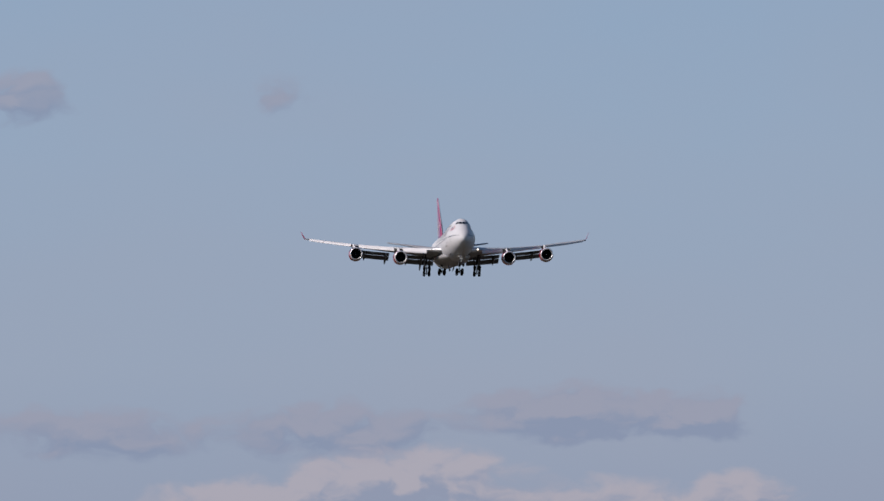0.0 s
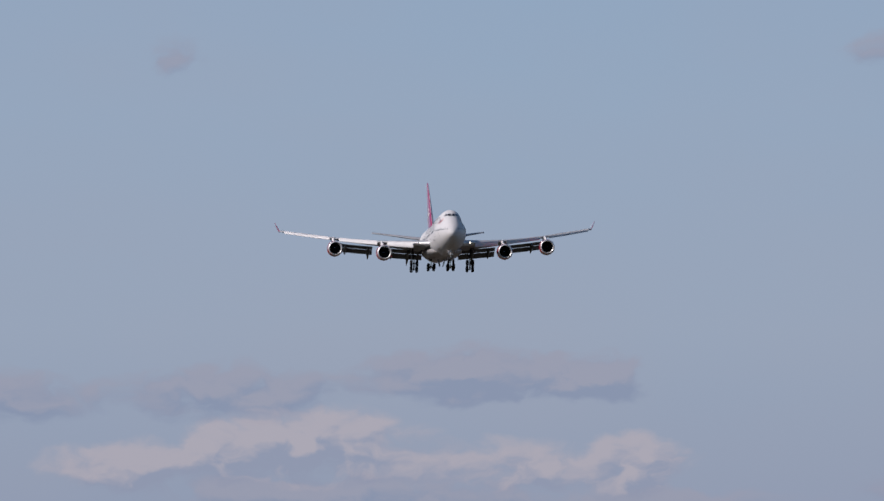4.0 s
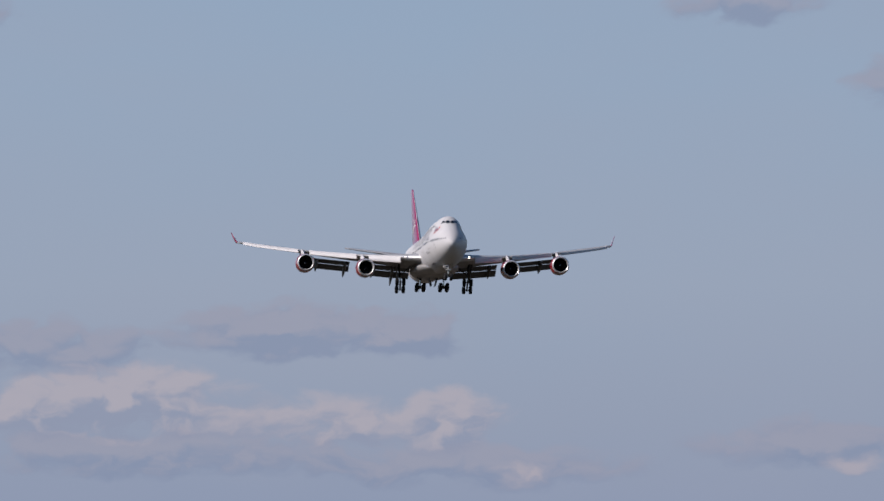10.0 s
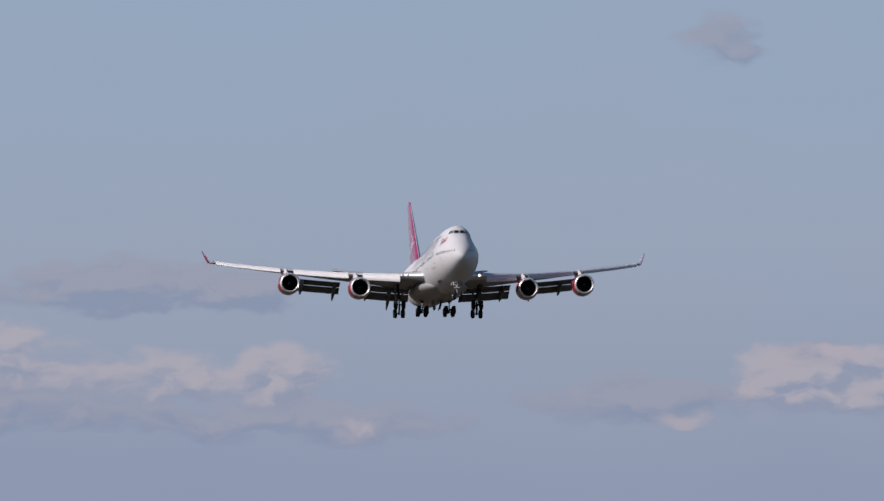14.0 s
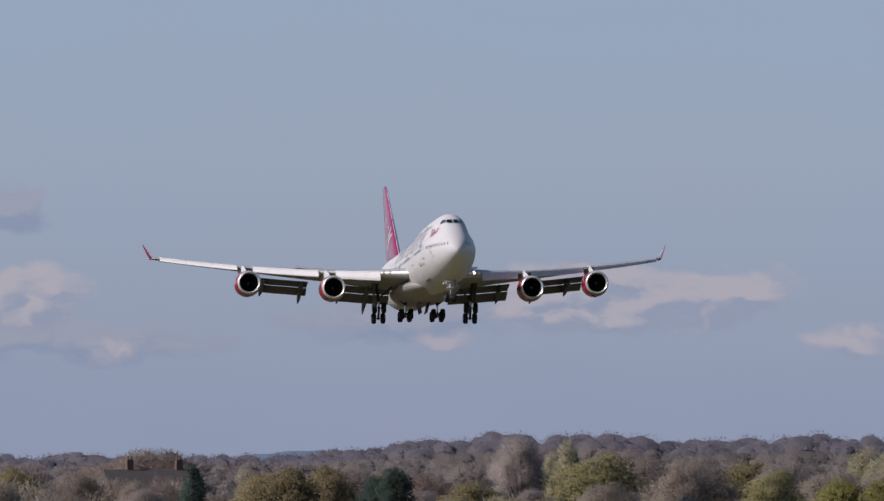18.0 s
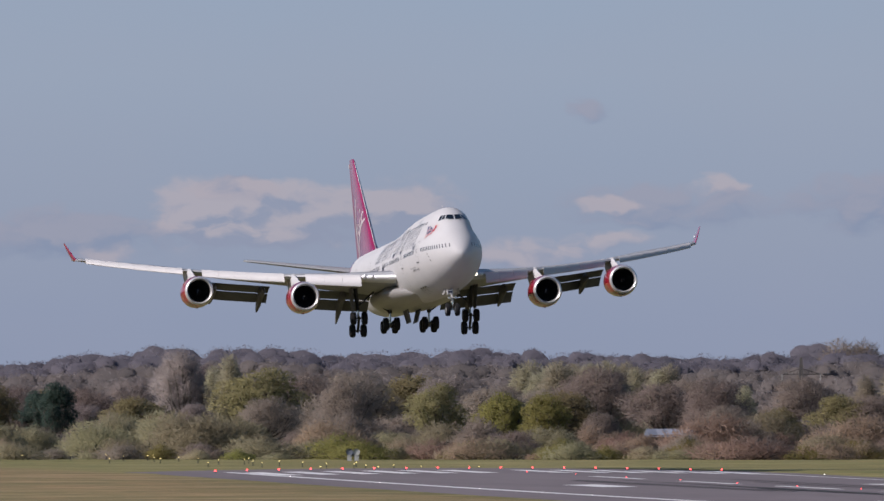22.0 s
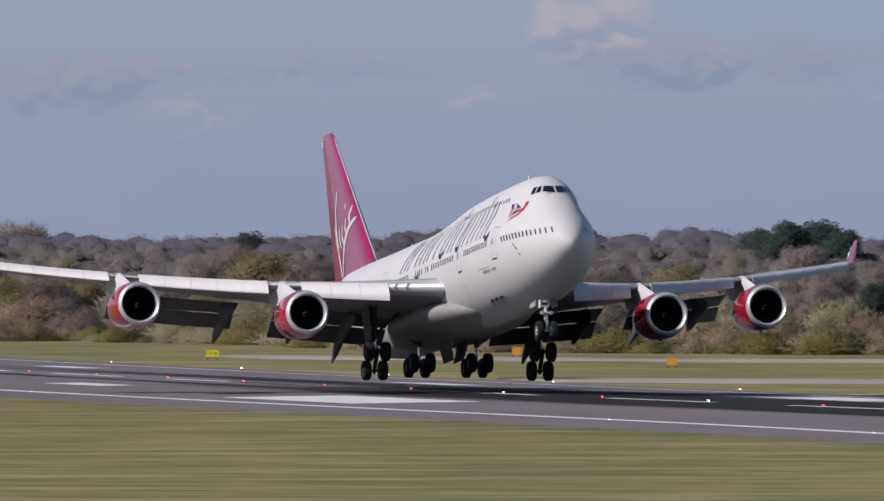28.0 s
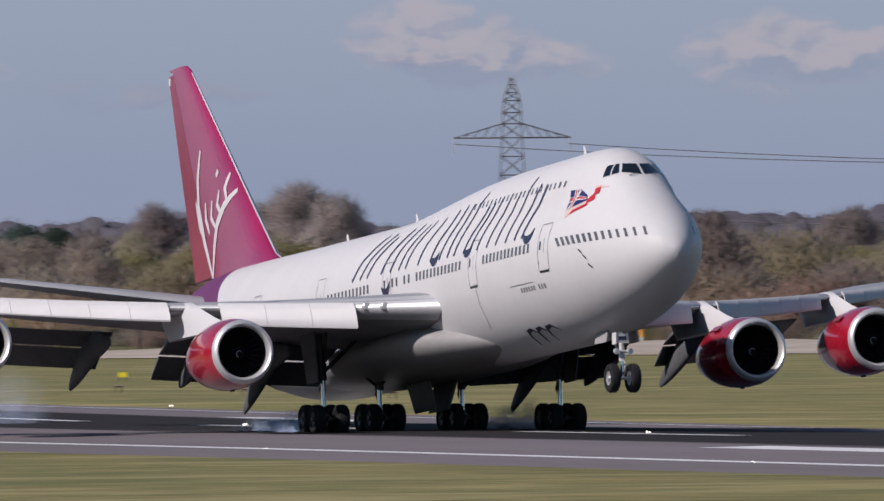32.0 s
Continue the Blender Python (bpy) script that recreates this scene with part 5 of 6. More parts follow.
PROTOS = {
    "oak_brown": [tree_proto("tree", "bare brown spring oak at the field's edge", "broad", "brown", 10, 11, 8500, 0.75, 0.085, 11 + k) for k in range(4)],
    "oak_olive": [tree_proto("tree", "oak with olive-yellow young leaves", "broad", "olive", 10, 10.5, 8500, 0.32, 0.21, 21 + k) for k in range(3)],
    "green": [tree_proto("tree", "tree in fresh yellow-green leaf", "broad", "green", 9, 8.0, 7000, 0.28, 0.19, 31 + k) for k in range(2)],
    "purple": [tree_proto("tree", "leafless tree with purplish-brown twigs", "tall", "purple", 13, 11, 8500, 0.95, 0.09, 41 + k) for k in range(3)],
    "pale": [tree_proto("tree", "leafless tree with pale pinkish-grey twigs", "tall", "pale", 13, 9, 9000, 1.1, 0.06, 45 + k) for k in range(2)],
    "poplar": [tree_proto("tree", "tall poplar with olive-grey opening buds", "poplar", "poplar", 13, 5.5, 9000, 0.7, 0.10, 47 + k) for k in range(2)],
    "willow": [tree_proto("shrub", "rounded olive-grey willow shrub beside the grass", "scrub", "willow", 5, 9.0, 7500, 0.6, 0.09, 51 + k, "shrub") for k in range(4)],
    "straw": [tree_proto("shrub", "straw-coloured scrub beside the grass", "scrub", "straw", 4, 6.5, 6000, 0.55, 0.075, 61 + k, "shrub") for k in range(3)],
    "rust": [tree_proto("shrub", "rust-brown bramble scrub beside the grass", "scrub", "rust", 4, 7.5, 6000, 0.55, 0.08, 65 + k, "shrub") for k in range(2)],
    "thicket": [tree_proto("shrub", "dense brown leafless thicket beside the grass", "scrub", "brown", 5.5, 9.0, 7500, 0.7, 0.085, 71 + k, "shrub") for k in range(3)],
    "tussock": [tree_proto("shrub", "low tangle of " + what + " along the grass edge", "scrub", tone, 2, 5.5, 2600, 0.42, 0.06, 91 + k, "shrub") for k, (what, tone) in enumerate((("pale straw stalks", "straw"), ("olive willow shoots", "willow"), ("brown brambles", "brown"), ("rusty brambles", "rust"), ("green young shoots", "green")))],
    "fir": [tree_proto("conifer", "dark green conifer among bare trees", "fir", "fir", 11, 7.0, 9000, 0.4, 0.16, 81)],
    "pine": [tree_proto("conifer", "dark green pine with a spreading crown", "broad", "fir", 12, 9.0, 9000, 0.32, 0.2, 85 + k) for k in range(2)],
}
TALL = {"oak_brown": 10, "oak_olive": 10, "green": 9, "purple": 13, "pale": 13, "poplar": 13, "willow": 5, "straw": 4, "rust": 4, "thicket": 5.5, "tussock": 2, "fir": 11, "pine": 12}
USED = set()


def plant(kind, az, dist, height, rng, squash=1.0):
    """A copy of one of a kind's trees, in the direction az, so tall."""
    fresh = [p for p in PROTOS[kind] if p.name not in USED]
    src = fresh[0] if fresh else PROTOS[kind][rng.integers(len(PROTOS[kind]))]
    x, y = dist * math.sin(radians(az)), dist * math.cos(radians(az))
    k = height / TALL[kind]
    w = k * squash * rng.uniform(0.85, 1.2)
    m = Matrix.Translation((x, y, terrain(y) - 0.1)) @ Matrix.Rotation(rng.uniform(0, 6.28), 4, "Z")
    if src.name in USED:
        t = copy_thing(src, m)
    else:
        USED.add(src.name)
        t = src
        t.matrix_basis = m
    t.scale = (w, w, k)
    return t


def terrain(y):
    return ground_z(y) - 0.13 + (max(0, y - 1700) * 0.0006)


SKYLINE = [(3.0, 0.15), (4.5, 0.147), (5.2, 0.15), (5.85, 0.155), (6.2, 0.18), (6.5, 0.22), (6.9, 0.245), (7.2, 0.25), (7.45, 0.205), (8.06, 0.235), (8.42, 0.215), (8.93, 0.195), (9.5, 0.21), (9.73, 0.25), (9.95, 0.21), (10.9, 0.2), (11.4, 0.215), (11.8, 0.245), (12.4, 0.22), (12.9, 0.24), (13.5, 0.205), (14.5, 0.212), (15.2, 0.232), (15.8, 0.24), (16.4, 0.25), (17.2, 0.21), (18.0, 0.22), (18.5, 0.26), (18.9, 0.235), (19.3, 0.27), (22, 0.25)]
BASE = [(3, 1560), (8, 1520), (10, 1490), (10.9, 1400), (11.3, 1290), (12, 1250), (13, 1235), (16, 1215), (22, 1200)]


def dome(rng, c, r, middle, rough):
    """The body of a far crown: a bumpy dome, with soft outward normals."""
    d = np.array([(math.sin(math.pi * i / 7) * math.cos(math.pi * j / 5), math.sin(math.pi * i / 7) * math.sin(math.pi * j / 5), math.cos(math.pi * i / 7)) for i in range(8) for j in range(10)])
    f = np.array([q for i in range(7) for j in range(10) for q in ((i * 10 + j, i * 10 + 10 + j, i * 10 + 10 + (j + 1) % 10), (i * 10 + j, i * 10 + 10 + (j + 1) % 10, i * 10 + (j + 1) % 10))])
    bump = 1 + rng.normal(0, rough, (80, 1))
    bump[:10], bump[70:] = 1, 1
    v = np.array(c) + d * np.array(r) * bump
    n = unit(0.4 * unit(v - middle) + 0.25 * d + (0, 0, 0.7) + rng.normal(scale=0.10, size=v.shape))
    return v[f].reshape(-1, 3), n[f].reshape(-1, 3)


def far_wood(name, d0, d1, ranks, level, rng, tone, label):
    """Woods far off: many trees' crowns in one mesh."""
    allv, alln = [], []
    for k in range(ranks):
        dist = d0 + (d1 - d0) * k / max(1, ranks - 1)
        az = 3.2
        while az < 20.8:
            top = level(az, k / max(1, ranks - 1)) * rng.uniform(0.95, 1.05)
            d = dist + rng.uniform(-12, 12)
            x, y = d * math.sin(radians(az)), d * math.cos(radians(az))
            gz = terrain(y)
            h = max(7.0, CAM_Z + d * math.tan(radians(top)) - gz)
            w = h * rng.uniform(0.6, 0.95)
            middle = np.array((0, 0, h * 0.4))
            p, r = [(0, 0, h * 0.56)], [(w * 0.46, w * 0.46, h * 0.42)]
            for k2 in range(7):
                a2, q2 = rng.uniform(0, 6.28), rng.uniform(0.13, 0.21)
                p.append((w * 0.34 * math.cos(a2), w * 0.34 * math.sin(a2), h * rng.uniform(0.55, 0.88)))
                r.append((w * q2, w * q2, w * q2 * 0.8))
            for c, q in zip(p, r):
                v, n = dome(rng, c, np.array(q) * 0.93, middle, 0.045)
                allv.append(v + np.array((x, y, gz)))
                alln.append(n)
            v, n = foliage(rng, np.array(p), np.array(r), middle, 2000, 0.45, 0.22, 0.6, 0.2, 0.82)
            alln.append(n)
            allv.append(v + np.array((x, y, gz)))
            az += math.degrees(w * rng.uniform(0.36, 0.56) / d)
    ob = new(name, tri_mesh(name, np.concatenate(allv), CROWNS[tone], np.concatenate(alln)))
    tagged(ob, label, kind="stuff")


def woods():
    rng = np.random.default_rng(5)
    far_wood("far_wood", 2950, 3200, 2, lambda a, u: lerp(a, SKYLINE) * (0.96 + 0.14 * u), rng, "far", "far leafless woods along the skyline, purplish from haze in their colour")
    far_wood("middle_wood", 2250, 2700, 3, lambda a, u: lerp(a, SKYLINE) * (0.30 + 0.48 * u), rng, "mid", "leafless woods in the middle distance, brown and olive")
    # single trees and shrubs towards the field
    def low(a):
        return 8.72 < a < 9.08 or 9.42 < a < 9.66
    for az in np.arange(3.6, 20.3, 0.22):
        a, d = az + rng.uniform(-0.1, 0.1), lerp(az, BASE)
        kind = rng.choice(["oak_brown", "oak_olive", "purple", "oak_brown", "purple", "poplar"])
        plant(kind, a, d + 420 + rng.uniform(-60, 60), rng.uniform(8.0, 12.5), rng, 1.3)
    for az in np.arange(3.6, 20.3, 0.21):
        a, d, right = az + rng.uniform(-0.1, 0.1), lerp(az, BASE), az > 14.5
        kind = rng.choice(["oak_brown", "oak_olive", "oak_brown", "purple", "thicket"] if not right else ["thicket", "oak_olive", "willow", "thicket", "oak_brown"])
        if not low(a):
            plant(kind, a, d + 190 + rng.uniform(-50, 50), rng.uniform(5.0, 9.0) if not right else rng.uniform(9, 11.5), rng, 1.35)
    for az in np.arange(3.6, 20.3, 0.13):
        a, d = az + rng.uniform(-0.08, 0.08), lerp(az, BASE)
        kind = rng.choice(["willow", "thicket", "willow", "thicket", "rust"] if az < 10.8 else ["thicket", "willow", "straw", "rust"] if az < 14.5 else ["willow", "thicket", "thicket", "rust"])
        h = rng.uniform(2.8, 5.6) if az < 14.5 else rng.uniform(5.0, 8.0)
        plant(kind, a, d + 75 + rng.uniform(-35, 35), 3.0 if low(a) else h, rng, 1.4)
    for az in np.arange(3.6, 20.3, 0.10):
        d = lerp(az, BASE)
        plant("tussock", az + rng.uniform(-0.06, 0.06), d + 14 + rng.uniform(-9, 14), rng.uniform(0.9, 2.9), rng, rng.uniform(1.0, 1.7))
    for az, h in ((6.42, 4.6), (6.52, 5.4), (6.62, 5.0), (6.74, 5.8), (6.86, 5.5), (6.98, 5.2), (7.08, 4.4)):
        plant("willow", az, 1585 + 25 * math.sin(az * 40), h, rng, 1.25)
    for az in np.arange(8.3, 8.95, 0.045):
        plant("poplar", az + rng.uniform(-0.02, 0.02), 2080 + rng.uniform(-50, 50), rng.uniform(11.0, 13.5), rng, 1.3)
    for az in (6.72, 6.79, 6.86, 6.93, 7.0):
        plant("pale" if az < 6.9 else "poplar", az, 1930 + rng.uniform(-30, 30), rng.uniform(12.0, 14.2), rng, 0.9)
    # trees that stand out
    for kind, az, d, h in (("fir", 5.36, 1640, 10.0), ("pine", 6.24, 1660, 9.5), ("pine", 6.17, 1675, 8.5), ("oak_olive", 5.75, 1640, 9.5), ("oak_olive", 5.95, 1650, 9.8), ("oak_brown", 7.5, 1640, 9.6), ("oak_olive", 7.9, 1650, 9.3), ("green", 8.2, 1640, 8.2), ("green", 8.38, 1630, 8.0), ("oak_brown", 9.13, 1800, 10.0),
                           ("thicket", 5.02, 1790, 8.4), ("thicket", 5.2, 1780, 7.6), ("oak_brown", 5.12, 1770, 7.8), ("thicket", 5.3, 1785, 8.3), ("oak_brown", 4.86, 1790, 9.0), ("thicket", 9.5, 1655, 4.2), ("thicket", 9.62, 1650, 4.0), ("oak_olive", 9.4, 1600, 6.2), ("oak_brown", 9.73, 3000, 20.5), ("pine", 10.72, 2950, 18.2), ("pine", 12.95, 2700, 18.0), ("pine", 13.08, 2680, 19.6), ("pine", 13.22, 2700, 19.8), ("pine", 13.33, 2690, 18.0), ("purple", 16.08, 2200, 18.5), ("purple", 16.38, 2150, 17.0), ("pine", 15.5, 2500, 16.5), ("pine", 15.65, 2500, 16.0),
                           ("pale", 16.70, 1750, 18.8), ("pale", 16.88, 1700, 17.0), ("purple", 16.52, 1760, 16.6), ("oak_olive", 17.3, 1450, 12.2), ("purple", 18.5, 2000, 16.0), ("purple", 19.1, 2000, 16.5), ("pine", 13.45, 1330, 7.0), ("pine", 13.75, 1320, 6.0), ("fir", 11.0, 1500, 6.5)):
        plant(kind, az, d, h, rng, 1.0)


woods()


# ---- lights, signs and small things on the airfield ----
YELLOW = mat("sign_yellow", (0.85, 0.72, 0.02), 0.5, vary=0.06, scale=2)
ORANGE = mat("marker_orange", (0.85, 0.36, 0.04), 0.5, vary=0.1, scale=2)
BLACK = mat("sign_black", (0.02, 0.02, 0.02), 0.6, vary=0.1, scale=2)
PALE = mat("pale_metal", (0.6, 0.6, 0.58), 0.5, vary=0.12, scale=2)
BRICK = mat("house_brick", (0.17, 0.095, 0.075), 0.85, second=(0.13, 0.08, 0.065), scale=2)
SLATE = mat("roof_slate", (0.085, 0.07, 0.068), 0.8, second=(0.06, 0.052, 0.05), scale=1)
SHEDROOF = mat("shed_roof", (0.20, 0.22, 0.28), 0.6, second=(0.15, 0.165, 0.21), scale=0.4)
SHEDLIGHT = mat("rooflight_panel", (0.34, 0.36, 0.42), 0.5, vary=0.1, scale=0.5)
CABLE = mat("weathered_cable", (0.07, 0.068, 0.075), 0.7, second=(0.05, 0.05, 0.055), scale=0.5)
GALV = mat("galvanised_steel", (0.17, 0.15, 0.145), 0.6, metal=0.3, second=(0.12, 0.11, 0.105), scale=0.5)
TAN = mat("tan_housing", (0.36, 0.29, 0.19), 0.6, vary=0.12, scale=2)
MASTGREY = mat("mast_grey", (0.34, 0.33, 0.33), 0.6, vary=0.12, scale=2)
SAND = mat("sandy_earth", (0.55, 0.46, 0.39), 0.95, second=(0.36, 0.30, 0.23), scale=0.15)
FENCE = mat("fence_green", (0.05, 0.055, 0.05), 0.7, vary=0.15, scale=1)
WHITE_LAMP = glow("white_lamp", (1.0, 0.94, 0.88), 3.5)
RED_LAMP = glow("red_lamp", (1.0, 0.07, 0.08), 6.0)
AMBER_LAMP = glow("amber_lamp", (1.0, 0.78, 0.30), 1.6)


def lamp_proto(name, label, lens, size, tall, category="light"):
    root = new(name)
    tagged(root, label, category)
    Geo().turned([(-0.15, 0.06), (0.0, 0.05), (tall, 0.025), (tall, 0.01)], 8, "z").make("base", STEEL, root)
    Geo().turned([(tall - 0.02, 0.01), (tall, size * 0.8), (tall + size, size), (tall + size * 1.7, size * 0.6), (tall + size * 1.9, 0.01)], 10, "z").make("lens", lens, root)
    return root


def row_of(proto, places, group):
    tagged(proto, group=group)
    first = True
    for x, y, z in places:
        m = Matrix.Translation((x, y, z))
        if first:
            proto.matrix_basis, first = m, False
        else:
            copy_thing(proto, m)


row_of(lamp_proto("edge_light", "small white runway edge light, lit", WHITE_LAMP, 0.045, 0.16),
       [(RUN_X + sd * 25.0, 1165 - 60.5 * k, run_z(RUN_X + sd * 25.0, 1165 - 60.5 * k)) for k in range(14) for sd in (1,)], "runway edge lights")
row_of(lamp_proto("edge_light", "small white runway edge light, lit", WHITE_LAMP, 0.022, 0.03),
       [(RUN_X - 23.6, 1165 - 60.5 * k, run_z(RUN_X - 23.6, 1165 - 60.5 * k)) for k in range(14)], "runway edge lights")
row_of(lamp_proto("threshold_light", "small red light across the runway's end, lit", RED_LAMP, 0.075, 0.12),
       [(RUN_X - 24 + 3.0 * k, Y_END + 2, run_z(RUN_X - 24 + 3.0 * k, Y_END + 2)) for k in range(17)], "runway end lights")
row_of(lamp_proto("centreline_light", "red light set in the runway's middle, lit", RED_LAMP, 0.042, 0.02),
       [(RUN_X + 0.8, 1185 - 30 * k, run_z(RUN_X, 1185 - 30 * k)) for k in range(18) if k < 11 or k % 2], "centreline lights")
row_of(lamp_proto("centreline_light", "white light set in the runway's middle, lit", WHITE_LAMP, 0.05, 0.02),
       [(RUN_X + 0.8, 1185 - 30 * k, run_z(RUN_X, 1185 - 30 * k)) for k in range(11, 26) if not k % 2], "centreline lights")
row_of(lamp_proto("approach_light", "amber approach light on a short stem, lit", AMBER_LAMP, 0.05, 0.45),
       [(RUN_X + 1.4 * j, 1250 + 30 * k, ground_z(1300) - 0.15 + 0.012 * k) for k in range(10) for j in ((-1, 1) if k % 3 else (-7, -3, 0, 4))], "approach lights")


def guide_sign(x, y, w, hgt, letter):
    root = new("guidance_sign")
    tagged(root, "yellow taxiway guidance sign with black writing on short legs", "sign", "taxiway signs")
    root.matrix_basis = Matrix.Translation((x, y, ground_z(y) - 0.12)) @ Matrix.Rotation(-math.atan2(x, y), 4, "Z")
    Geo().box(0, 0, 0.32 + hgt / 2, w, 0.22, hgt, bevel=0.03).make("board", YELLOW, root)
    for sx in (-0.38, 0.38):
        Geo().tube([(sx * w, 0, -0.2), (sx * w, 0, 0.34)], 0.035, 6).make("leg", STEEL, root)
    if letter:
        cu = bpy.data.curves.new("sign_letter", "FONT")
        cu.body, cu.size, cu.align_x, cu.align_y = letter, hgt * 0.62, "CENTER", "CENTER"
        cu.extrude = 0.004
        cu.materials.append(BLACK)
        tx = new("sign_letter", cu)
        tx.parent = root
        tx.matrix_basis = Matrix.Translation((-w * 0.16, -0.122, 0.32 + hgt / 2)) @ Matrix.Rotation(radians(90), 4, "X")
    z = 0.32 + hgt / 2
    g = Geo().box(w * 0.17, -0.118, z, w * 0.2, 0.012, hgt * 0.10)
    g.add([(w * 0.24, -0.118, z - hgt * 0.17), (w * 0.36, -0.118, z), (w * 0.24, -0.118, z + hgt * 0.17)], [(0, 1, 2)])
    g.make("arrow", BLACK, root)


guide_sign(214.6, 1151, 1.12, 0.60, "Y")
guide_sign(219.0, 890, 1.30, 0.66, "W")


def marker_box(x, y, w, hgt, material, label, slats=0):
    root = new("marker_box")
    tagged(root, label, "marker")
    root.matrix_basis = Matrix.Translation((x, y, ground_z(y) - 0.12)) @ Matrix.Rotation(-math.atan2(x, y), 4, "Z")
    Geo().box(0, 0, 0.2 + hgt / 2, w, 0.5, hgt, bevel=0.04).make("case", material, root)
    for sx in (-0.4, 0.4):
        Geo().box(sx * w, 0, 0.08, 0.1, 0.4, 0.3).make("foot", STEEL, root)
    for k in range(slats):
        Geo().box((k + 0.5 - slats / 2) * w / slats, -0.26, 0.2 + hgt / 2, w / slats * 0.3, 0.03, hgt * 0.86).make("slat", PALE, root)


marker_box(248.5, 1180, 0.8, 0.75, ORANGE, "orange equipment box beside the service track")
marker_box(249.9, 1181, 0.9, 0.8, BLACK, "dark equipment box beside the service track")
marker_box(240.4, 1078, 0.85, 0.62, ORANGE, "pale orange equipment box on the grass")
marker_box(251.0, 853, 1.55, 0.66, ORANGE, "orange slatted barrier box on the grass", 9)
marker_box(252.0, 883, 0.6, 0.34, YELLOW, "small yellow marker on the grass")
marker_box(255.6, 838, 0.55, 0.28, PALE, "small pale equipment box on the grass")
for x, y in ((224.2, 818), (224.9, 789), (224.6, 760), (225.0, 731)):
    root = new("approach_slope_unit")
    tagged(root, "low pale slope-light unit on short legs", "light unit", "slope-light units")
    root.matrix_basis = Matrix.Translation((x, y, ground_z(y) - 0.12)) @ Matrix.Rotation(-math.atan2(x, y), 4, "Z")
    Geo().box(0, 0, 0.42, 0.62, 0.9, 0.14, bevel=0.03).make("housing", TAN, root)
    for sx in (-0.2, 0.2):
        Geo().tube([(sx, 0, -0.2), (sx, 0, 0.38)], 0.03, 6).make("leg", STEEL, root)
    Geo().box(0, -0.46, 0.42, 0.5, 0.02, 0.06).make("slot", BLACK, root)

# boards beyond the runway's end
root = new("marker_board")
tagged(root, "pair of white boards on legs beyond the runway's end", "sign")
root.matrix_basis = Matrix.Translation((195.5, 1477, ground_z(1477) - 0.13)) @ Matrix.Rotation(-math.atan2(195.5, 1477), 4, "Z")
for x0, m in ((-0.45, SHEDROOF), (0.35, PALE)):
    Geo().turned([(-0.05, 0.42), (0.05, 0.42), (0.05, 0.01)], 8, "y", (x0, 0, 1.05)).make("board", m, root)
    Geo().box(x0, 0.05, 0.4, 0.5, 0.06, 0.7).make("leg_panel", PALE, root)
Geo().box(-0.05, 0.2, 0.85, 0.5, 0.1, 0.5).make("dark_panel", BLACK, root)
for az, d2, hh in ((5.45, 1500, 3.2), (5.97, 1500, 3.6), (8.21, 1700, 7.8)):
    root = new("mast")
    tagged(root, "slim pale mast with a crossbar before the trees", "mast")
    root.location = (d2 * math.sin(radians(az)), d2 * math.cos(radians(az)), ground_z(d2) - 0.3)
    Geo().tube([(0, 0, 0), (0, 0, hh)], 0.05, 6).make("pole", MASTGREY, root)
    Geo().box(0, 0, hh - 0.25, 0.9, 0.08, 0.08).make("crossbar", MASTGREY, root)


def lattice(geo, levels, r):
    """A four-legged lattice: levels of (height, half width)."""
    for (z0, w0), (z1, w1) in zip(levels, levels[1:]):
        c0 = [(sx * w0, sy * w0, z0) for sx, sy in ((-1, -1), (1, -1), (1, 1), (-1, 1))]
        c1 = [(sx * w1, sy * w1, z1) for sx, sy in ((-1, -1), (1, -1), (1, 1), (-1, 1))]
        for k in range(4):
            j = (k + 1) % 4
            geo.tube([c0[k], c1[k]], r, 4, caps=False)
            geo.tube([c0[k], c1[j]], r * 0.6, 4, caps=False)
            geo.tube([c0[j], c1[k]], r * 0.6, 4, caps=False)
            geo.tube([c1[k], c1[j]], r * 0.6, 4, caps=False)


def pylon_tower(az, dist, top, arms, base_w, label, scale=1.0, profile=None):
    root = new("electricity_pylon")
    tagged(root, label, "pylon")
    y = dist * math.cos(radians(az))
    root.matrix_basis = Matrix.Translation((dist * math.sin(radians(az)), y, terrain(y) - 0.3)) @ Matrix.Rotation(-radians(az), 4, "Z")
    g = Geo()
    n = 16
    lev = [(top * k / n, base_w * (1 - k / n) ** 1.15 * (0.35 + 0.65 * (1 - k / n)) + 0.12 + 0.55 * scale * (1 - k / n)) for k in range(n + 1)]
    lev = profile or lev
    lattice(g, lev, (0.17 if profile else 0.26) * scale)
    g.make("tower", GALV, root)
    for z, half in arms:
        g = Geo()
        w = lerp(z, lev)
        for sd in (-1, 1):
            tip = (sd * half, 0, z)
            for sy in (-1, 1):
                g.tube([(sd * w, sy * w, z), tip], 0.14 * scale, 4)
                g.tube([(sd * w, sy * w, z + top * 0.062), tip], 0.11 * scale, 4)
                for u in (0.2, 0.4, 0.6, 0.8):
                    a = Vector((sd * w, sy * w, z)).lerp(Vector(tip), u)
                    b = Vector((sd * w, sy * w, z + top * 0.062)).lerp(Vector(tip), u - 0.15)
                    g.tube([a, b], 0.09 * scale, 4)
        g.make("cross_arm", GALV, root)
        for sd in (-1, 1):
            Geo().tube([(sd * half, 0, z), (sd * half, 0, z - top * 0.075)], 0.10 * scale, 6).make("insulator", PALE, root)
    return root


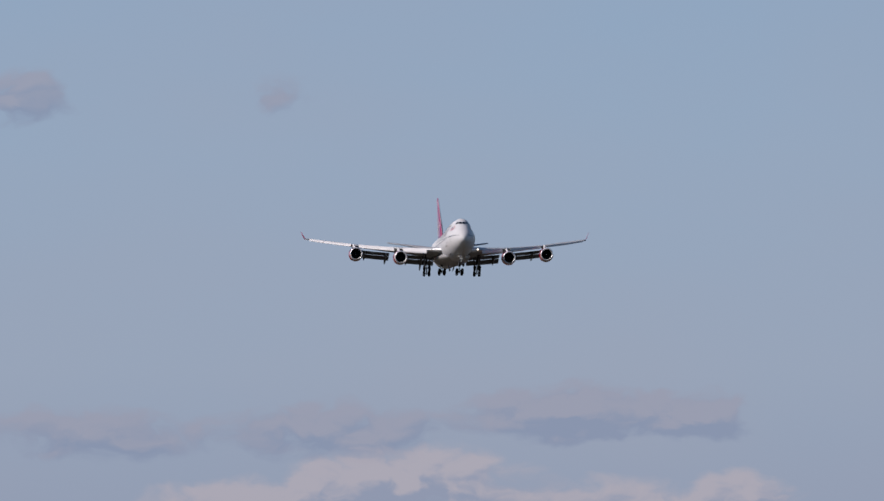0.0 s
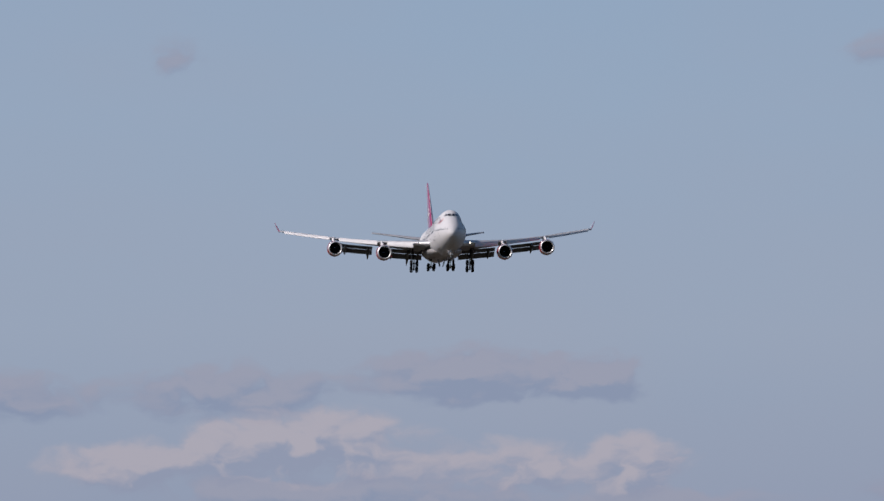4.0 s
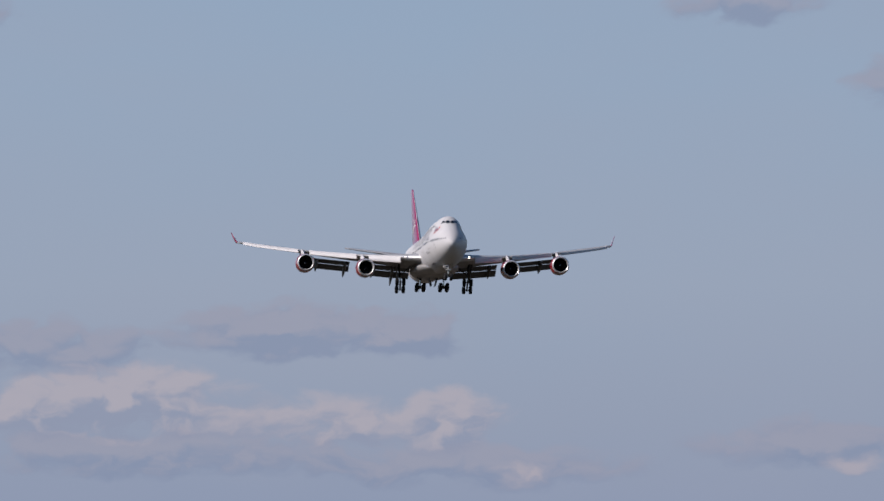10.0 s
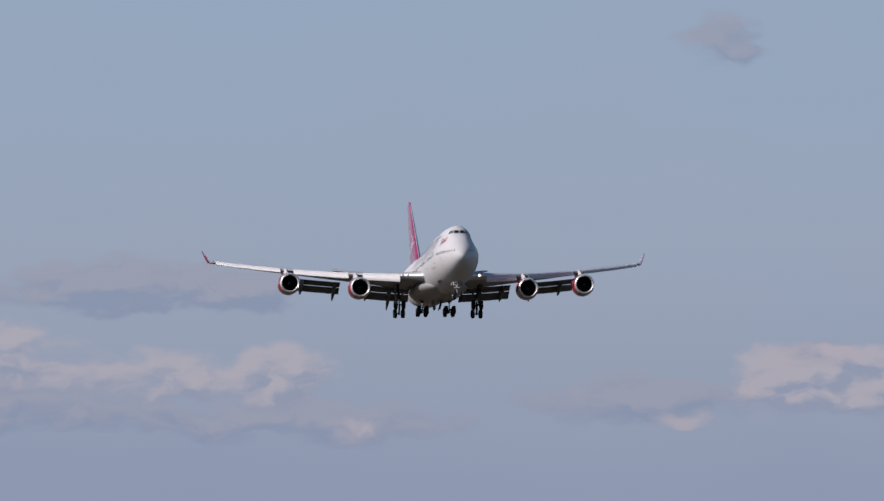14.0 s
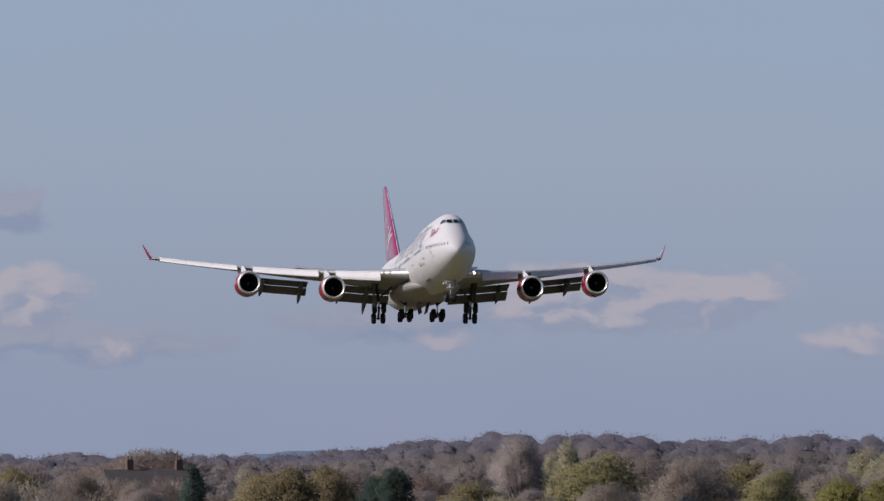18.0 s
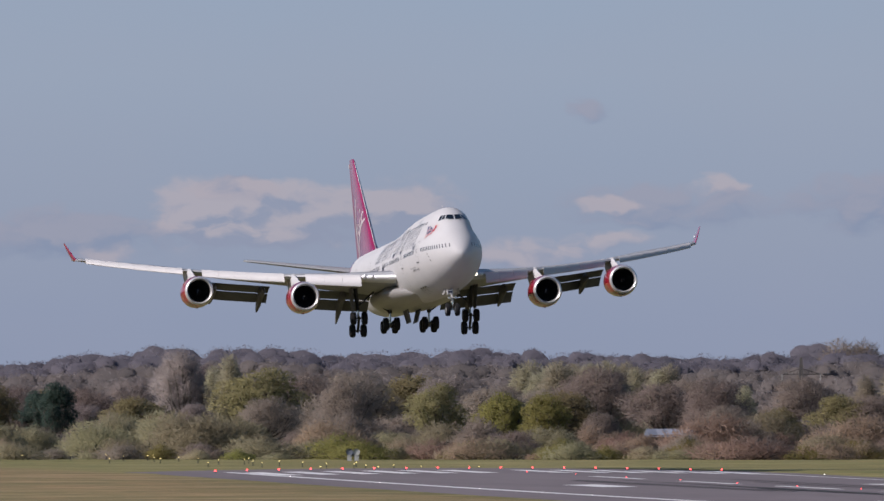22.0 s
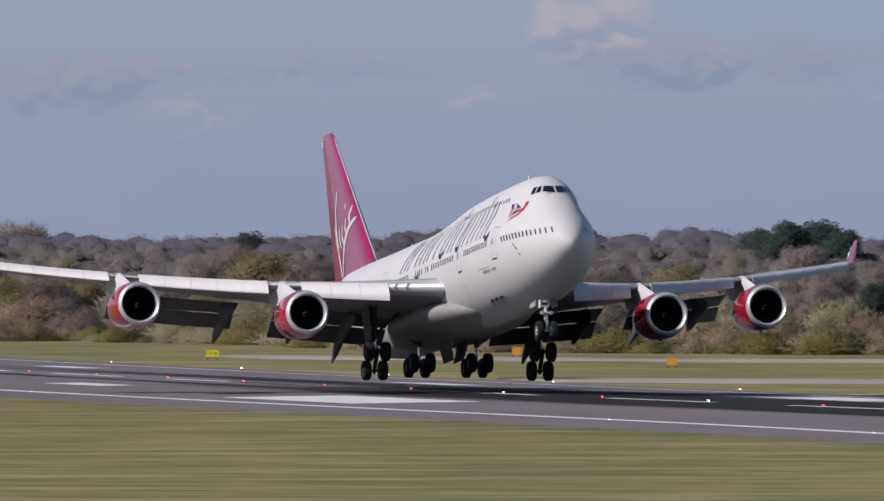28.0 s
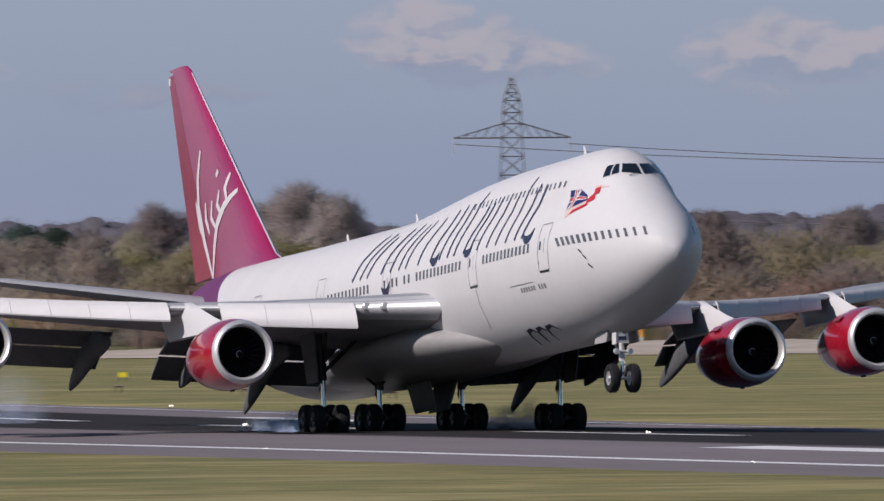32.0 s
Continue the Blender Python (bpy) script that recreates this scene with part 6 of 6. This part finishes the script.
pylon_tower(17.64, 2600, 45.3, ((33.4, 11.6), (21.1, 10.1)), 3.2, "tall steel lattice electricity pylon behind the trees", 1.0,
            [(0, 4.4), (7, 3.8), (13, 3.35), (18.5, 2.95), (22.5, 2.65), (26, 2.4), (29.7, 2.2), (33.4, 2.0), (36.2, 1.9), (38.4, 1.8), (40.8, 1.6), (42.4, 1.15), (44, 0.65), (45.3, 0.15)])
pylon_tower(9.5, 2060, 13.8, ((11.2, 3.0), (8.6, 3.6)), 0.9, "smaller steel lattice pylon among far trees", 0.6)
d0 = Vector((2600 * math.sin(radians(17.64)), 2600 * math.cos(radians(17.64)), 0))
across = Vector((math.cos(radians(17.64)), -math.sin(radians(17.64)), 0))
for sd, z in ((-1, 33.0), (1, 33.0), (-1, 20.7), (1, 20.7)):
    a = d0 + across * sd * 11.3 + Vector((0, 0, z))
    b = Vector((2330 * math.sin(radians(24)), 2330 * math.cos(radians(24)), z - 2)) + across * sd * 8
    pts = [a.lerp(b, u) - Vector((0, 0, 5.0 * 4 * u * (1 - u))) for u in [k / 14 for k in range(15)]]
    tagged(Geo().tube(pts, 0.085, 5).make("power_cable", CABLE), "dark overhead power cable sagging from the pylon", "cable", "power cables")


def house(az, dist):
    root = new("house")
    tagged(root, "brick house with a grey slate roof and two chimneys among trees", "house")
    y = dist * math.cos(radians(az))
    root.matrix_basis = Matrix.Translation((dist * math.sin(radians(az)), y, terrain(y) - 0.9)) @ Matrix.Rotation(-radians(az) + 0.35, 4, "Z")
    Geo().box(0, 0, 3.4, 13, 7, 7.2).make("wall", BRICK, root)
    g = Geo()
    g.add([(-7, -4, 6.9), (7, -4, 6.9), (6.6, 0, 10.2), (-6.6, 0, 10.2), (-7, 4, 6.9), (7, 4, 6.9), (-7, -4, 6.7), (7, -4, 6.7)], [(0, 1, 2, 3), (3, 2, 5, 4), (0, 3, 4), (1, 5, 2), (0, 1, 7, 6)])
    roof = g.make("roof", SLATE, root, smooth=False)
    for x in (-2.6, 4.8):
        ch = Geo().box(x, 0.2, 10.6, 0.95, 0.7, 2.0).make("chimney", BRICK, roof)
        for dx in (-0.25, 0.25):
            Geo().turned([(11.5, 0.13), (12.1, 0.11)], 8, "z", (x + dx, 0.2, 0)).make("chimney_pot", BRICK, roof)
    for x in (-4, 0, 4):
        for z in (2.0, 5.0):
            w = Geo().box(x, -3.5, z, 1.2, 0.12, 1.4).make("window_frame", WHITE, root)
            Geo().box(x, -3.58, z, 1.0, 0.06, 1.2).make("window_pane", GLASS, root)
            del w


house(5.16, 1850)
for az, dist, w, hh, label in ((8.93, 1690, 5.4, 3.0, "low farm shed with a blue-grey roof and pale rooflights"), (9.56, 1720, 4.6, 3.9, "low farm shed with a grey roof")):
    root = new("farm_shed")
    tagged(root, label, "shed")
    y = dist * math.cos(radians(az))
    root.matrix_basis = Matrix.Translation((dist * math.sin(radians(az)), y, terrain(y) - 0.1)) @ Matrix.Rotation(-radians(az) + 0.1, 4, "Z")
    Geo().box(0, 2, hh * 0.42, w, 8, hh * 0.86).make("wall", BRICK, root)
    g = Geo()
    g.add([(-w / 2 - 0.3, -2.4, hh * 0.78), (w / 2 + 0.3, -2.4, hh * 0.78), (w / 2 + 0.3, 2, hh * 1.12), (-w / 2 - 0.3, 2, hh * 1.12), (-w / 2 - 0.3, 6.4, hh * 0.78), (w / 2 + 0.3, 6.4, hh * 0.78)], [(0, 1, 2, 3), (3, 2, 5, 4), (0, 3, 4), (1, 5, 2)])
    roof = g.make("roof", SHEDROOF if az < 9 else SLATE, root, smooth=False)
    if az < 9:
        for k in range(4):
            x = -w / 2 + w * (k + 0.7) / 4.4
            g = Geo()
            g.add([(x, -2.2, hh * 0.80 + 0.03), (x + 0.9, -2.2, hh * 0.80 + 0.03), (x + 0.9, 1.7, hh * 1.1 + 0.03), (x, 1.7, hh * 1.1 + 0.03)], [(0, 1, 2, 3)])
            g.make("rooflight", SHEDLIGHT, roof, smooth=False)

# orange and white mast of the landing aids
root = new("antenna_mast")
tagged(root, "orange and white antenna mast beside the field", "mast")
ma, md = radians(18.2), 1165
root.location = (md * math.sin(ma), md * math.cos(ma), ground_z(1100) - 0.2)
for k in range(6):
    Geo().tube([(0, 0, 1.25 * k), (0, 0, 1.25 * k + 1.25)], 0.16, 8).make("mast_section", ORANGE if k % 2 else WHITE, root)
for z in (3.2, 6.4):
    Geo().box(-0.9, 0, z, 1.5, 0.5, 0.9, bevel=0.05).make("antenna_box", ORANGE, root)
Geo().tube([(-1.6, 0, 7.6), (1.4, 0, 7.6)], 0.06, 6).make("top_bar", ORANGE, root)

# sandy bank and fence behind the far side of the field
g = Geo()
v = []
for k in range(41):
    u = k / 40
    a = radians(15.6 + 5.2 * u)
    for j, (d, z) in enumerate(((1112, 0.02), (1126, 0.5), (1150, 1.15), (1172, 0.9), (1180, -0.1))):
        dd = d + 5 * noise.noise((u * 9, j * 0.3, 0))
        v.append((dd * math.sin(a), dd * math.cos(a), ground_z(1060) - 0.1 + z * min(1, u * 5 + 0.15) * (0.85 + 0.4 * noise.noise((u * 12, j, 4)))))
g.add(v, [(5 * k + j, 5 * k + j + 1, 5 * k + j + 6, 5 * k + j + 5) for k in range(40) for j in range(4)])
tagged(g.make("sandy_bank", SAND, sharp=180), "low bank of pale sandy earth beyond the grass", kind="structure")
root = new("fence")
tagged(root, "dark green mesh fence behind the sandy bank", "fence")
for k in range(48):
    a = radians(14.6 + 6.0 * k / 47)
    p = Vector((1188 * math.sin(a), 1188 * math.cos(a), ground_z(1100)))
    Geo().box(p.x, p.y, p.z + 1.0, 0.09, 0.09, 2.4).make("post", FENCE, root)
g = Geo()
for k in range(640):
    a = radians(14.6 + 6.0 * k / 639)
    p = Vector((1188 * math.sin(a), 1188 * math.cos(a), ground_z(1100)))
    g.box(p.x, p.y, p.z + 1.0, 0.07, 0.02, 2.1)
tagged(g.make("fence_mesh", FENCE, root, smooth=False), kind="stuff")


# ---- smoke from the tyres ----
def smoke_material(name, most):
    """Thin smoke: it fades from the middle of each puff outward and is broken up by wisps."""
    m = bpy.data.materials.new(name)
    m.use_nodes = True
    N, L = m.node_tree.nodes, m.node_tree.links
    b = N["Principled BSDF"]
    b.inputs["Base Color"].default_value = (0.46, 0.56, 0.78, 1)
    b.inputs["Roughness"].default_value = 1.0
    b.inputs["Specular IOR Level"].default_value = 0.0
    tc, mp, gr, n, r, k = N.new("ShaderNodeTexCoord"), N.new("ShaderNodeMapping"), N.new("ShaderNodeTexGradient"), N.new("ShaderNodeTexNoise"), N.new("ShaderNodeMapRange"), N.new("ShaderNodeMath")
    mp.inputs["Location"].default_value, mp.inputs["Scale"].default_value = (-1, 0, -0.42), (2, 0, 1.42)
    L.new(tc.outputs["Generated"], mp.inputs[0])
    gr.gradient_type = "SPHERICAL"
    L.new(mp.outputs[0], gr.inputs[0])
    n.inputs["Scale"].default_value, n.inputs["Detail"].default_value, n.inputs["Distortion"].default_value = 0.9, 6, 0.6
    L.new(tc.outputs["Object"], n.inputs["Vector"])
    r.inputs[1].default_value, r.inputs[2].default_value, r.inputs[4].default_value = 0.22, 0.7, most
    L.new(n.outputs[0], r.inputs[0])
    k.operation = "MULTIPLY"
    L.new(gr.outputs[1], k.inputs[0])
    L.new(r.outputs[0], k.inputs[1])
    L.new(k.outputs[0], b.inputs["Alpha"])
    return m


SMOKE, FRESH_SMOKE = smoke_material("tyre_smoke", 0.28), smoke_material("fresh_tyre_smoke", 2.2)


def smoke_puff(seed, sx, sy, sz, material):
    """A bulging veil of smoke."""
    g = Geo()
    rings = []
    for i in range(13):
        ring = []
        for j in range(15):
            u, w = i / 6 - 1, j / 14
            y = -sy * (1 - u * u) * (0.4 + w) + 0.3 * noise.noise((u * 2 + seed, w * 3, 1))
            ring.append((u * sx, y, w * sz))
        rings.append(ring)
    ob = g.loft(rings, closed=False).make("smoke_puff", material, sharp=180)
    ob.data.normals_split_custom_set_from_vertices([Vector((-0.75, -0.45, 0.48))] * len(ob.data.vertices))
    ob.visible_shadow = False
    return tagged(ob, "thin bluish-white puff of tyre smoke over the runway", "smoke", "tyre smoke")


PUFFS = [(smoke_puff(90 + k, w, 0.8, hh, FRESH_SMOKE if t > 31.4 else SMOKE), x, y, t) for k, (x, y, t, w, hh) in enumerate((
    (-6.5, 668, 30.40, 3.4, 3.6), (-7.4, 656, 30.55, 4.2, 5.2), (-6.6, 645, 30.68, 4.4, 5.8), (-7.0, 634, 30.82, 4.4, 5.6), (-6.4, 625, 30.93, 3.8, 4.6), (-6.2, 616, 31.06, 3.4, 3.8), (-6.2, 604, 31.25, 3.0, 3.2), (-6.2, 559, 31.50, 1.5, 1.0), (-6.4, 555, 31.58, 1.5, 1.3), (-6.6, 552, 31.66, 1.3, 1.5), (4.4, 558, 31.50, 1.5, 1.4), (4.6, 555, 31.58, 1.5, 1.8)))]


def motions():
    """All that moves: the aircraft on its approach, and its wheel trucks as they touch down."""
    walk(airplane, [
        (0, stance(171.14, 2852.00, 99.45, 2.47, 0.10, 1.36)),
        (0.5, stance(171.40, 2815.92, 97.36, 2.25, -0.22, 1.15)),
        (1, stance(171.63, 2779.84, 95.30, 2.18, -0.35, 0.98)),
        (1.5, stance(171.88, 2743.79, 93.27, 2.20, -0.30, 0.88)),
        (2, stance(172.11, 2707.75, 91.25, 2.17, -0.32, 0.76)),
        (2.5, stance(172.36, 2671.75, 89.22, 1.98, -0.44, 0.63)),
        (3, stance(172.58, 2635.77, 87.27, 1.78, -0.69, 0.49)),
        (3.5, stance(172.40, 2599.83, 85.38, 1.71, -0.67, 0.35)),
        (5.5, stance(172.19, 2456.60, 77.77, 2.44, 0.47, 0.17)),
        (6, stance(172.06, 2420.54, 75.76, 2.62, 0.90, 0.34)),
        (6.5, stance(171.86, 2384.42, 73.77, 2.60, 1.41, 0.35)),
        (7, stance(171.98, 2348.23, 71.76, 2.64, 0.91, 0.44)),
        (7.5, stance(171.75, 2311.95, 69.70, 2.64, 0.22, 0.59)),
        (8, stance(171.73, 2275.58, 67.61, 2.62, 0.17, 0.73)),
        (8.5, stance(171.68, 2239.12, 65.54, 2.71, 0.60, 0.84)),
        (9, stance(171.55, 2202.57, 63.56, 2.98, 1.32, 1.04)),
        (9.5, stance(171.61, 2165.96, 61.70, 2.94, 1.05, 1.00)),
        (10, stance(171.73, 2129.30, 59.93, 2.85, 0.44, 0.94)),
        (10.5, stance(171.86, 2092.63, 58.17, 2.89, -0.27, 0.82)),
        (11, stance(172.03, 2055.97, 56.34, 2.84, -0.78, 0.75)),
        (11.5, stance(172.10, 2019.35, 54.35, 2.93, -0.98, 0.79)),
        (12, stance(172.14, 1982.78, 52.15, 3.19, -0.99, 0.78)),
        (12.5, stance(172.32, 1946.26, 49.80, 3.61, -0.72, 0.85)),
        (13, stance(172.22, 1909.79, 47.52, 3.93, -0.38, 0.95)),
        (13.5, stance(172.51, 1873.38, 45.29, 4.02, -0.12, 0.89)),
        (15.5, stance(172.63, 1729.02, 37.05, 4.21, 0.39, 0.97)),
        (16, stance(172.83, 1693.12, 35.09, 4.07, 0.08, 0.98)),
        (16.5, stance(172.98, 1657.26, 33.18, 4.11, -0.30, 0.88)),
        (17, stance(172.93, 1621.43, 31.26, 3.98, -0.64, 0.87)),
        (17.5, stance(172.95, 1585.61, 29.38, 4.18, -0.49, 0.82)),
        (18, stance(172.90, 1549.78, 27.45, 4.40, -0.08, 0.81)),
        (18.5, stance(172.80, 1513.93, 25.49, 4.60, 0.52, 0.96)),
        (19, stance(172.66, 1478.04, 23.65, 4.73, 1.07, 1.10)),
        (19.5, stance(172.56, 1442.08, 21.99, 4.84, 0.96, 1.02)),
        (20, stance(172.74, 1406.08, 20.48, 4.61, 0.14, 1.04)),
        (20.5, stance(172.77, 1370.05, 19.09, 4.24, -0.35, 0.89)),
        (21, stance(172.91, 1334.01, 17.65, 3.94, -0.52, 0.81)),
        (21.5, stance(172.74, 1297.99, 16.08, 3.78, -1.12, 0.77)),
        (22, stance(172.85, 1261.98, 14.32, 3.39, -1.54, 0.80)),
        (22.5, stance(172.87, 1225.98, 12.41, 4.10, -1.64, 0.88)),
        (23, stance(172.93, 1189.99, 10.55, 4.23, -1.68, 1.22)),
        (23.5, stance(172.74, 1154.00, 8.95, 4.43, -1.02, 1.13)),
        (24, stance(172.58, 1118.01, 7.51, 4.73, -0.66, 1.07)),
        (24.5, stance(172.36, 1082.01, 6.18, 4.85, -0.78, 1.15)),
        (25, stance(172.24, 1046.02, 4.99, 5.06, -0.88, 1.22)),
        (25.5, stance(172.09, 1010.09, 4.02, 5.24, -0.37, 1.23)),
        (26, stance(171.82, 974.22, 3.24, 5.45, -0.03, 1.38)),
        (26.5, stance(171.55, 938.39, 2.62, 5.46, 0.20, 1.43)),
        (28.5, stance(170.88, 796.11, 1.28, 5.60, 0.22, 1.55)),
        (29, stance(170.90, 760.93, 1.08, 5.56, 0.55, 1.56)),
        (29.5, stance(170.97, 725.85, 0.88, 5.38, 0.93, 1.53)),
        (30, stance(171.03, 690.92, 0.70, 5.22, 1.12, 1.48)),
        (30.5, stance(171.03, 656.17, 0.53, 5.20, 0.83, 1.55)),
        (31, stance(171.29, 621.68, 0.44, 5.01, 0.62, 1.56)),
        (31.2, stance(171.37, 607.92, 0.44, 4.95, 0.62, 1.55)),
        (31.5, stance(171.57, 587.30, 0.45, 4.80, 0.53, 1.50)),
        (32, stance(172.03, 552.97, 0.39, 4.49, 0.25, 1.10)),
    ])
    # the wings carry less as the wheels take the weight, and sink a little about their roots
    for ob, sd in FLEX:
        root = Matrix.Translation((sd * 3.2, 0, 4.5))
        walk(ob, [(t, root @ pose(0, 0, 0, 0, sd * a, 0) @ root.inverted()) for t, a in ((0, 0), (29.5, 0), (30, 0.05), (30.5, 0.4), (31, 0.83), (31.5, 1.15), (32, 1.78))])
    def tilt(truck, rows):
        x, y, z = truck.location
        walk(truck, [(t, pose(x, y, z - drop, a, 0, 0)) for t, a, drop in rows])
    tilt(TRUCKS[0], [(0, -52, 0), (30.4, -52, 0), (30.8, -38, 0.12), (31.2, -22, 0.2), (31.5, -11, 0.25), (31.8, 2, 0.28), (32, 4, 0.3)])
    tilt(TRUCKS[2], [(0, -52, 0), (30.6, -52, 0), (30.9, -28, 0.15), (31.2, -4, 0.2), (31.5, 1, 0.25), (32, 4, 0.3)])
    for k in (1, 3):
        tilt(TRUCKS[k], [(0, -8, 0), (30.5, -8, 0), (31.0, 1, 0), (31.5, 4, 0.02), (32, 4, 0.07)])

    # the smoke rises where the tyres touched, and hangs
    for n, (puff, dx, y, t) in enumerate(PUFFS):
        x, z = RUN_X + dx, ground_z(y)
        walk(puff, [(0, pose(x, y, z - 9)), (t - 0.1, pose(x, y, z - 9)), (t + 0.1, pose(x, y + 0.5, z - 0.3)), (32.0, pose(x + 0.6, y + 1.0 + 0.8 * (32 - t), z - 0.1))])


motions()
